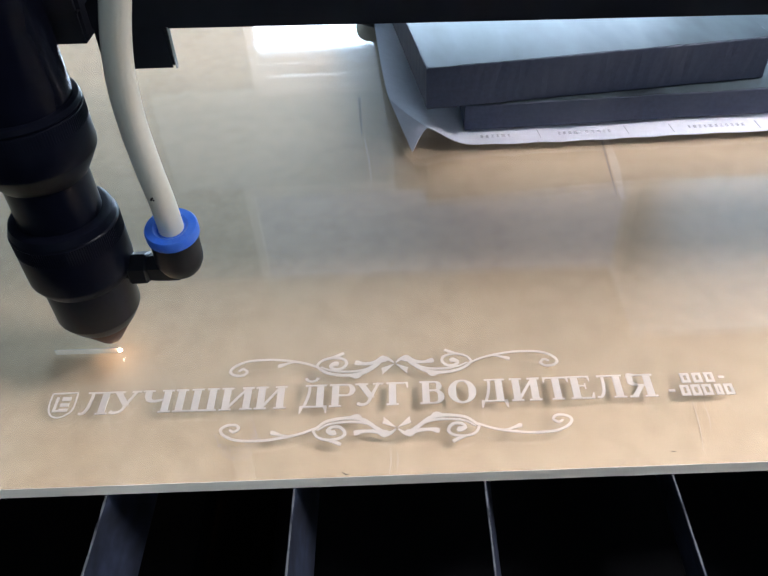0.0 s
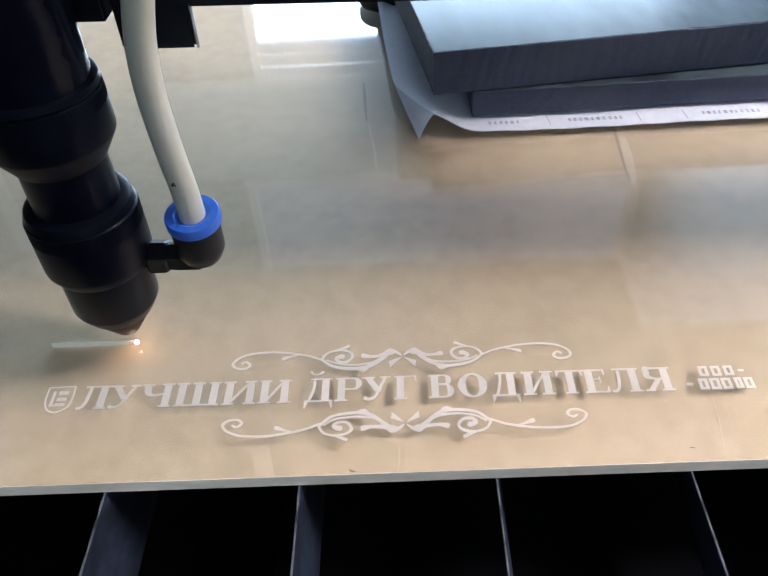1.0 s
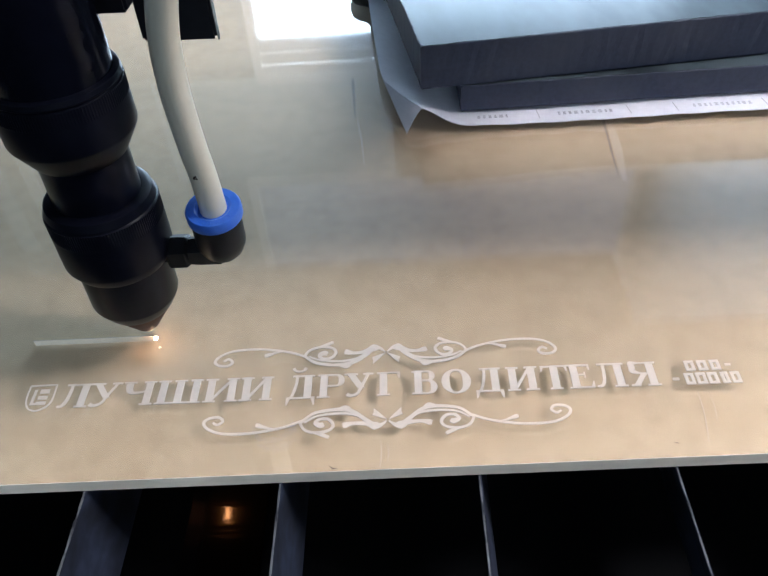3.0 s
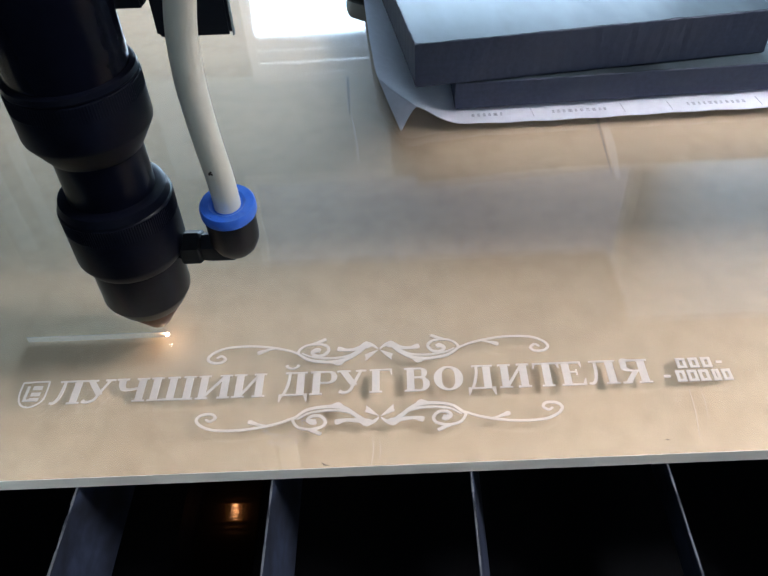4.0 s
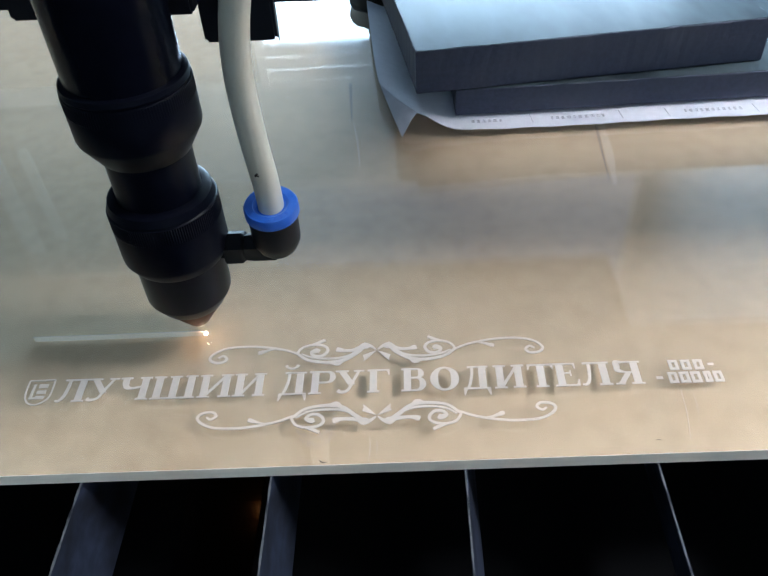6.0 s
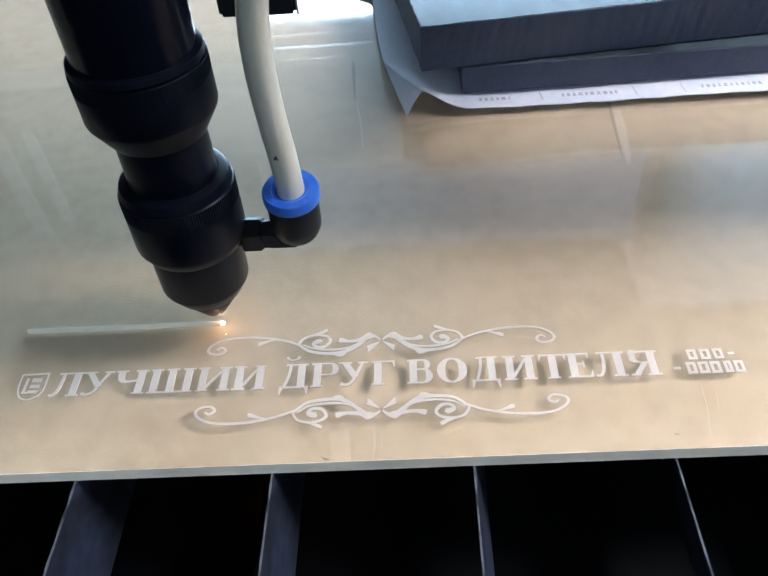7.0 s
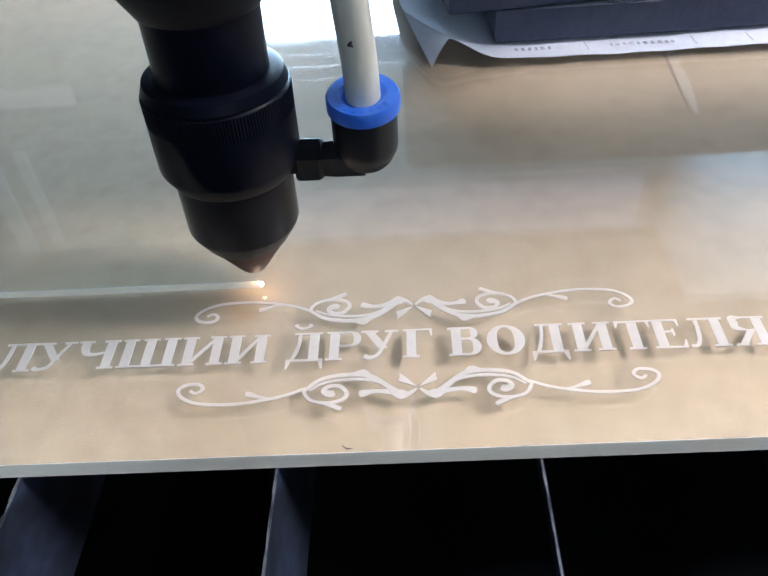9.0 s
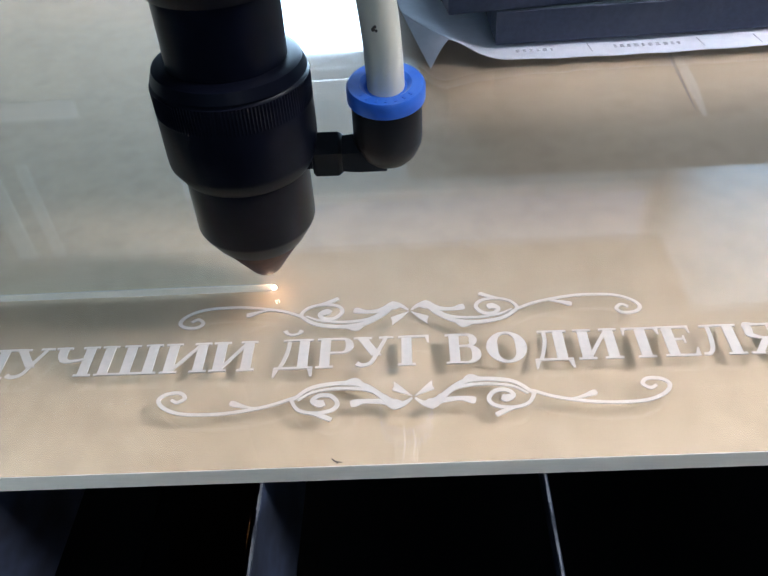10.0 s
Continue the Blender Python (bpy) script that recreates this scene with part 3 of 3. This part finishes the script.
for x0, x1, y0, y1 in ((84.5, 87.1, 35.7, 39.3), (88.0, 90.6, 35.7, 39.3), (91.5, 94.1, 35.7, 39.3), (95.5, 97.1, 37.1, 37.9), (79.9, 81.7, 32.6, 33.5),
                       (83.3, 85.8, 31.0, 34.9), (86.4, 89.1, 31.0, 34.9), (89.6, 92.3, 31.0, 34.9), (93.2, 95.2, 31.0, 34.9), (95.9, 98.4, 31.0, 34.9)):
    bm = bmesh.new()
    if y1 - y0 < 1:
        rect(bm, x0, x1, y0, y1)
    else:
        for p in ((x0, x1, y0, y0 + 0.85), (x0, x1, y1 - 0.85, y1), (x0, x0 + 0.85, y0, y1), (x1 - 0.85, x1, y0, y1)):
            rect(bm, *p)
    part("block", bm, FROST, inscription)


def scroll(side, up, cx, cy, k, tall, drop):
    """Half of a scroll ornament; side mirrors it, up turns it over, k is its size, drop lets its inner curl sag."""
    def at(pts):
        return [(cx + side * u * k, cy + up * (v + (drop if v > -1.6 and 5.5 < u < 23 else 0)) * tall, w * k) for u, v, w in pts]

    def flat(pts):
        return [(cx + side * u * k, cy + up * v * tall) for u, v in pts]

    pieces = {
        "tail": [[(47.0, -1.0, 0.6), (45.7, -0.3, 0.7), (44.4, -1.4, 0.75), (45.6, -2.6, 0.75), (48.2, -2.4, 0.8), (49.5, -1.0, 0.8), (48.0, 1.0, 0.75), (44.2, 2.5, 0.7),
                  (37.9, 2.8, 0.7), (32.4, 2.2, 0.7), (27.0, 1.0, 0.7), (23.0, -0.6, 0.7)],
                 [(29.8, 1.7, 0.3), (31.6, 1.4, 0.5), (33.3, 0.9, 0.9), (34.7, 0.4, 1.3), (35.3, 0.25, 0.8)]],
        "spiral": [[(4.4, 1.2, 1.7), (6.0, -0.8, 1.2), (9.7, -3.1, 1.15), (14.3, -3.75, 1.0), (19.6, -2.9, 0.9), (22.6, -1.1, 0.8), (23.3, 0.2, 0.75), (21.8, 1.9, 0.7), (18.7, 2.7, 0.75),
                    (15.6, 2.1, 0.8), (14.5, 0.5, 0.85), (15.9, -1.3, 0.9), (18.2, -1.4, 0.9), (19.3, -0.2, 1.0), (17.9, 0.5, 1.7), (17.0, 0.2, 1.3)],
                   [(5.1, 0.2, 1.0), (8.7, -1.9, 0.8), (13.9, -2.5, 0.7), (19.2, -1.8, 0.6), (22.2, -0.5, 0.4)],
                   [(15.5, 4.3, 0.9), (16.9, 3.6, 1.0), (18.7, 2.9, 0.7), (20.6, 2.3, 0.4)]],
        "leaf": [[(0.3, 0.3, 0.4), (1.8, 1.5, 1.0), (3.6, 2.1, 1.5), (5.0, 1.1, 1.5), (7.0, 0.3, 1.1), (9.4, 0.2, 1.0), (11.2, 0.6, 1.7), (12.0, 0.8, 1.3)],
                 [(9.6, -2.9, 0.6), (11.2, -4.3, 1.4), (13.0, -4.0, 0.8), (14.5, -3.8, 0.4)]],
    }
    for name, strokes in pieces.items():
        bm = bmesh.new()
        for s in strokes:
            stroke(bm, at(s), Z0, Z1)
        if name == "leaf":
            prism(bm, flat([(2.0, 1.2), (3.6, 3.0), (5.3, 1.5), (4.6, 0.6), (3.0, 0.6)]), Z0, Z1)
        part(name, bm, FROST, inscription)
    bm = bmesh.new()
    prism(bm, flat([(0.2, -0.15), (2.2, -0.9), (4.1, -1.7), (3.7, -2.6), (3.8, -3.8), (2.3, -2.4)]), Z0, Z1)
    part("petal", bm, FROST, inscription)


for side in (-1, 1):
    wide = 1.0 if side > 0 else 1.027
    scroll(side, 1, 0.25, 47.1, wide, 1.12, 0.0)
    scroll(side, -1, 0.6, 22.9, wide, 1.05, 0.55)

# ---- granite slabs on their paper ----
def slab(name, x0, y0, turn, width, depth, z0, height, seed, skew=0.0):
    """A stone plate with sawn sides, slightly chipped edges and a polished top; x0, y0 is its near corner."""
    rng = random.Random(seed)
    root = empty(name)
    root.matrix_world = pose(x0, y0, z0, 0, 0, turn)
    n = 60

    def rim():
        pts = []
        for (ax, ay), (bx, by) in (((0, 0), (width, 0)), ((width, 0), (width, depth)), ((width, depth), (0, depth)), ((0, depth), (0, 0))):
            for k in range(n):
                t = k / n
                pts.append((ax + (bx - ax) * t, ay + (by - ay) * t))
        return pts

    base = rim()
    cx, cy = width / 2, depth / 2

    def inset(p, d):
        return (p[0] + (d if p[0] < cx else -d) * (1 if p[0] in (0, width) or p[0] < 1e-6 or p[0] > width - 1e-6 else 0),
                p[1] + (d if p[1] < cy else -d) * (1 if p[1] < 1e-6 or p[1] > depth - 1e-6 else 0))

    bm = bmesh.new()
    rows = []
    for z, d, j in ((0, 0.0004, 0.0), (0.0006, 0, 0.0001), (height * 0.5, 0, 0.00012), (height - 0.0004, 0, 0.00012), (height - 0.0001, 0.0002, 0.0002)):
        rows.append([bm.verts.new((*inset(p, d + abs(rng.gauss(0, 1)) * j), z)) for p in base])
    m = len(base)
    for lo, hi in zip(rows, rows[1:]):
        for k in range(m):
            bm.faces.new((lo[k], lo[(k + 1) % m], hi[(k + 1) % m], hi[k]))
    bm.faces.new(rows[0][::-1])
    bm.faces.new(rows[-1])
    for v in bm.verts:
        v.co.x -= skew * v.co.y
    part("sawn_body", bm, SAWN_STONE, root, "grey sawn stone sides")
    bm = bmesh.new()
    lo = [bm.verts.new((*inset(q, 0.0003 + abs(rng.gauss(0, 1)) * 0.0003), height - 0.0001)) for q in base]
    face = bm.faces.new(lo)
    ext = bmesh.ops.extrude_face_region(bm, geom=[face])
    for v in ext["geom"]:
        if isinstance(v, bmesh.types.BMVert):
            v.co.z = height + 0.0001
    for v in bm.verts:
        v.co.x -= skew * v.co.y
    part("polished_top", bm, POLISHED, root, "polished reflective stone top")
    return root


PAPER_TOP = 0.0022
lower = tagged(slab("granite_slab", 0.032, 0.1755, 1.6, 0.24, 0.16, PAPER_TOP, 0.0118, 3),
               "thin dark grey granite slab lying on a white paper form", "stone slab", "stacked granite slabs")
upper = tagged(slab("granite_slab", 0.0158, 0.1735, 5.6, 0.1445, 0.17, PAPER_TOP + 0.0122, 0.0183, 7, 0.06),
               "thick dark granite slab with a glossy top on a thinner slab", "stone slab", "stacked granite slabs")


def form_paper():
    """A sheet of printed paper whose near corner curls up beside the slabs."""
    root = empty("paper_form")

    def left(v):
        if v < 0.031:
            return 0.0155 - 0.0155 * v / 0.031
        return -0.008 * min(1, (v - 0.031) / 0.09) ** 0.8

    def height(x, v):
        d = max(0.0, x - left(v))
        lift = 0.0062 * math.exp(-(d / 0.010) ** 1.5)
        return 0.0011 + lift + 0.0002 * math.sin(x * 61)

    nu, nv = 90, 50
    bm = bmesh.new()
    grid = []
    for j in range(nv + 1):
        v = 0.25 * (j / nv) ** 1.4
        row = []
        for i in range(nu + 1):
            u = (i / nu) ** 1.8
            x = left(v) + u * (0.34 - left(v))
            near = 1 - min(1, v / 0.04)
            y = 0.1655 + v + 0.0035 * u * near + 0.0055 * math.exp(-((x - 0.0155) / 0.009) ** 2) * near
            y += 0.0003 * math.sin(x * 330) * (1 if j == 0 else 0)
            row.append(bm.verts.new((x, y, height(x, v))))
        grid.append(row)
    faces = []
    for j in range(nv):
        for i in range(nu):
            faces.append(bm.faces.new((grid[j][i], grid[j][i + 1], grid[j + 1][i + 1], grid[j + 1][i])))
    low = bmesh.ops.extrude_face_region(bm, geom=faces)
    for v in low["geom"]:
        if isinstance(v, bmesh.types.BMVert):
            v.co.z -= 0.00018
    part("paper_sheet", bm, PAPER, root, smooth=True)

    # the corner itself, creased and hanging down
    bm = bmesh.new()
    a, b, c = Vector((0.0, 0.1965, 0.0074)), Vector((0.0157, 0.1708, 0.0074)), Vector((0.0092, 0.1625, 0.0012))
    n, rows = 8, []
    for i in range(n + 1):
        rows.append([])
        for k in range(n + 1 - i):
            q = a + (b - a) * (k / n) + (c - a) * (i / n)
            bulge = 0.0009 * math.sin(math.pi * i / n) * (k + 1) / n
            rows[i].append(bm.verts.new(q + Vector((-bulge, -bulge, 0.4 * bulge))))
    faces = []
    for i in range(n):
        for k in range(n - i):
            faces.append(bm.faces.new((rows[i][k], rows[i][k + 1], rows[i + 1][k])))
            if k < n - i - 1:
                faces.append(bm.faces.new((rows[i][k + 1], rows[i + 1][k + 1], rows[i + 1][k])))
    low = bmesh.ops.extrude_face_region(bm, geom=faces)
    for v in low["geom"]:
        if isinstance(v, bmesh.types.BMVert):
            v.co += Vector((0.00012, 0.00012, -0.0001))
    part("folded_corner", bm, PAPER, root, "creased corner bent down")

    def print_bar(x, y, width, depth, turn=0.0):
        bar = part("print_bar", box(-width / 2, width / 2, -depth / 2, depth / 2, -0.00008, 0.00008), INK, root, "faint grey print")
        bar.matrix_local = pose(x, y, 0.00163, 0, 0, turn)

    for x in (0.0275, 0.0635, 0.1005, 0.1195, 0.1555):
        print_bar(x, 0.1718, 0.00022, 0.0066, 6)
    rng = random.Random(11)
    for x0, x1, y in ((0.0385, 0.0515, 0.1715), (0.0715, 0.0945, 0.1715), (0.1265, 0.1490, 0.1722)):
        x = x0
        while x < x1:
            width = 0.0011 + 0.0006 * rng.random()
            for row in (-0.0008, 0.0, 0.0008):
                print_bar(x + width / 2, y + row, width * (0.6 + 0.4 * rng.random()), 0.00034)
            x += width + 0.0009
    return root


tagged(form_paper(), "white printed paper form with a curled up corner", "paper")

bm = bmesh.new()
bmesh.ops.create_uvsphere(bm, u_segments=24, v_segments=12, radius=1)
for v in bm.verts:
    k = 1 + 0.12 * noise.noise(v.co * 1.7)
    v.co = Vector((v.co.x * 0.0125 * k, v.co.y * 0.016 * k, max(v.co.z, -0.5) * 0.008 * k + 0.004))
lump = tagged(link("putty_lump", bm, CLAY, smooth=True), "dark lump of putty beside the paper form", "putty")
lump.location = (-0.006, 0.302, 0.0001)

# ---- the gantry ----
gantry = tagged(empty("gantry_beam"), "black painted gantry beam across the laser cutter", "gantry")
part("beam", box(-0.58, 0.58, 0.084, 0.1475, 0.0965, 0.165, 0.002), BEAM, gantry)
apron = part("apron", box(-0.56, 0.58, 0.0805, 0.0836, 0.0, 0.07, 0.0008), BEAM, gantry, "thin black front apron")
apron.matrix_local = pose(-0.02, 0, 0.0932, 0, 1.5, 0)
part("belt_cover", box(-0.58, 0.126, 0.173, 0.228, 0.123, 0.152, 0.002), BEAM, gantry)
part("cover_plate", box(-0.58, 0.120, 0.1478, 0.1728, 0.147, 0.151), BEAM, gantry)
for x in (-0.59, 0.58):
    part("end_plate", box(x, x + 0.01, 0.07, 0.19, -0.119, 0.18, 0.002), BEAM, gantry)

# ---- the laser head ----
AXIS_Y = 0.0563
head = tagged(empty("laser_head", (-0.0887, AXIS_Y, 0)), "black laser head with knurled collars and a pointed nozzle", "laser head")
sharp(part("nozzle_tip", lathe([(r * MM, z * MM) for r, z in ((1.2, 8), (1.2, 6.5), (2.2, 6.3), (3.0, 6.6), (3.5, 7.2), (9.5, 16.5), (9.5, 18.0))]), COPPER, head,
           "brown heat-stained conical nozzle tip"))
sharp(part("nozzle_body", lathe([(r * MM, z * MM) for r, z in ((9.4, 16.4), (9.8, 16.5), (12.0, 20.3), (12.3, 21.1), (12.4, 34.5))]), SATIN, head))
sharp(part("lower_collar", lathe([(r * MM, z * MM) for r, z in ((12.2, 34.2), (13.0, 34.4), (14.6, 37.2), (14.7, 38.0), (14.7, 47.9), (14.7, 48.3), (14.7, 52.7), (14.6, 53.0), (14.2, 53.2),
                                                               (13.9, 53.6), (14.3, 53.8), (13.6, 55.8), (12.6, 56.3), (10.8, 56.3))], 280, (5, 6)), ANODISED, head, "knurled black lower collar"))
sharp(part("middle_tube", lathe([(r * MM, z * MM) for r, z in ((11.0, 55.5), (11.0, 69.5))]), SATIN, head))
sharp(part("upper_collar", lathe([(r * MM, z * MM) for r, z in ((10.9, 68.8), (11.6, 69.0), (15.2, 75.0), (15.4, 75.8), (15.4, 83.0), (15.4, 83.4), (15.4, 86.6), (15.2, 87.0), (14.9, 87.2), (14.9, 87.6), (15.2, 88.0),
                                                               (14.9, 89.2), (14.2, 89.6), (13.0, 89.6))], 280, (5, 6)), ANODISED, head, "knurled black upper collar"))
sharp(part("upper_tube", lathe([(r * MM, z * MM) for r, z in ((13.7, 89.2), (13.7, 190))]), GLOSS, head))

# air fitting: threaded stub, hexagon, elbow and its blue release ring
EX, EY = 0.0284, 0.0003
fit_root = part("elbow_body", lathe([(r * MM, z * MM) for r, z in ((2.0, 34.5), (4.2, 34.9), (5.4, 36.2), (6.5, 38.6), (6.7, 40), (6.7, 46.6), (6.6, 47.2), (6.2, 47.4))], 48), PLASTIC, head,
                "black plastic elbow of the air fitting")
sharp(fit_root)
fit_root.location = (EX, EY, -0.001)
bm = lathe([(3.2 * MM, 11 * MM), (3.2 * MM, 13.4 * MM), (4.3 * MM, 13.6 * MM), (4.9 * MM, 14.2 * MM), (4.9 * MM, 18.6 * MM), (4.4 * MM, 19.2 * MM), (4.0 * MM, 19.4 * MM), (4.3 * MM, 22 * MM), (4.3 * MM, 28 * MM)], 6)
stub = sharp(part("threaded_stub", bm, PLASTIC, head, "black hexagonal stub"))
stub.matrix_local = pose(0, 0, 0.0352, 0, 90, math.degrees(math.atan2(EY, EX)))
bm = lathe([(5.6 * MM, -2.6 * MM), (6.6 * MM, -2.4 * MM), (7.4 * MM, -1.9 * MM), (7.4 * MM, 0.5 * MM), (7.0 * MM, 1.1 * MM), (4.9 * MM, 1.1 * MM), (4.0 * MM, 0.3 * MM)], 64)
ring = sharp(part("release_ring", bm, BLUE, head, "bright blue plastic release ring"))
ring.matrix_local = pose(EX, EY, 0.0489, 8, 0, 0)
for k in range(-3, 4):
    a = radians(-90 + 17 * k)
    mark = part("ring_mark", box(-0.00035, 0.00035, -0.0005, 0.0005, 0, 0.0002, 0.0001), BLUE, ring, "small raised mark")
    mark.matrix_local = pose(0.0059 * math.cos(a), 0.0059 * math.sin(a), 0.00105, 0, 0, 17 * k)
bm = hose([(EX, EY, 0.0475), (EX, EY, 0.0508), (0.0280, EY, 0.0590), (0.0271, EY, 0.0690), (0.0264, EY, 0.0830), (0.0270, EY, 0.0950), (0.0293, EY, 0.1070), (0.0332, EY, 0.120), (0.0385, EY, 0.135),
           (0.043, EY, 0.155), (0.047, EY, 0.18)], 0.0035)
part("air_hose", bm, TUBE, head, "milky white silicone air hose", smooth=True)
bm = bmesh.new()
rng = random.Random(2)
for k in range(6):
    x, z = rng.gauss(0, 0.00035), rng.gauss(0, 0.00045)
    prism(bm, [(1000 * x + 0.22 * math.cos(a), 1000 * z + 0.3 * math.sin(a)) for a in (0, 1.1, 2.2, 3.0, 4.1, 5.2)], -0.0001, 0.00012)
bm.transform(pose(0, 0, 0, 90, 0, 20))
spot = part("soot_spot", bm, DIRT, head, "small dark soot mark on the hose")
spot.location = (0.0270, EY - 0.0035, 0.0618)

# carriage plates that hold the head to the beam
part("carriage_plate", box(-0.032, 0.0138, 0.0195, 0.0265, 0.0935, 0.175, 0.0008), BEAM, head, "black carriage plate")
part("side_bracket", box(0.0134, 0.0325, 0.0250, 0.0265, 0.0836, 0.175, 0.0008), BEAM, head, "black hanging bracket")
part("bracket_edge", box(0.0326, 0.0329, 0.0250, 0.0265, 0.0836, 0.175), BARE, head, "bare metal bracket edge")
part("head_clamp", box(-0.018, 0.018, 0.010, 0.0195, 0.105, 0.17, 0.001), BEAM, head)

# the burning point under the nozzle
bm = bmesh.new()
bmesh.ops.create_icosphere(bm, subdivisions=2, radius=0.0006)
spark = part("burning_point", bm, SPARK, head, "white hot burning point of the laser")
spark.location = (0.0006, 0.0002, 0.0)
# added glow below the sheet, stands in for the burning point's underside
bm = bmesh.new()
bmesh.ops.create_icosphere(bm, subdivisions=2, radius=0.0010)
under_glow = part("under_glow", bm, UNDER_GLOW, head, "orange glow added under the paper for the floor strip to mirror")
under_glow.location = (0.0003, 0.0004, SHEET_BOTTOM - 0.0016)

# ---- the cut line, left behind by the moving laser ----
SPEED, START, Y_CUT = 0.00570, -0.0887, AXIS_Y + 0.0012
LINE_START, PIECE = -0.1097, 0.004
cut = tagged(empty("cut_line"), "pale straight laser cut in the acrylic sheet", "laser cut")
part("cut_wall", box(LINE_START, START, Y_CUT - 0.00015, Y_CUT + 0.00015, SHEET_BOTTOM + 0.0002, 0.00005), KERF, cut)
pieces = []
count = math.ceil(SPEED * 10 / PIECE)
for k in range(count):
    y = Y_CUT + 0.00002 * (k + 1)
    bm = box(-PIECE, 0, -0.00015, 0.00015, SHEET_BOTTOM + 0.0002, 0.00005)
    p = part("cut_wall", bm, KERF, cut)
    p.location = (START, y, 0)
    pieces.append((p, y, START + PIECE * (k + 1)))


# ---- movement ----
def motions():
    times = [0, 0.1, 0.2] + [0.5 * k for k in range(1, 20)] + [9.8, 9.9, 10]
    walk(head, [(t, pose(START + 0.0002 + SPEED * t, AXIS_Y, 0, 0, 1.0, 0)) for t in times])
    for p, y, end in pieces:
        arrive = min(10.0, (end - START) / SPEED)
        rows = [(t, pose(START + SPEED * t, y, 0)) for t in times if t < arrive - 0.05]
        if arrive < 9.95:
            rows += [(arrive, pose(end, y, 0)), (10, pose(end, y, 0))]
        else:
            rows += [(10, pose(START + SPEED * 10, y, 0))]
        walk(p, rows)


motions()
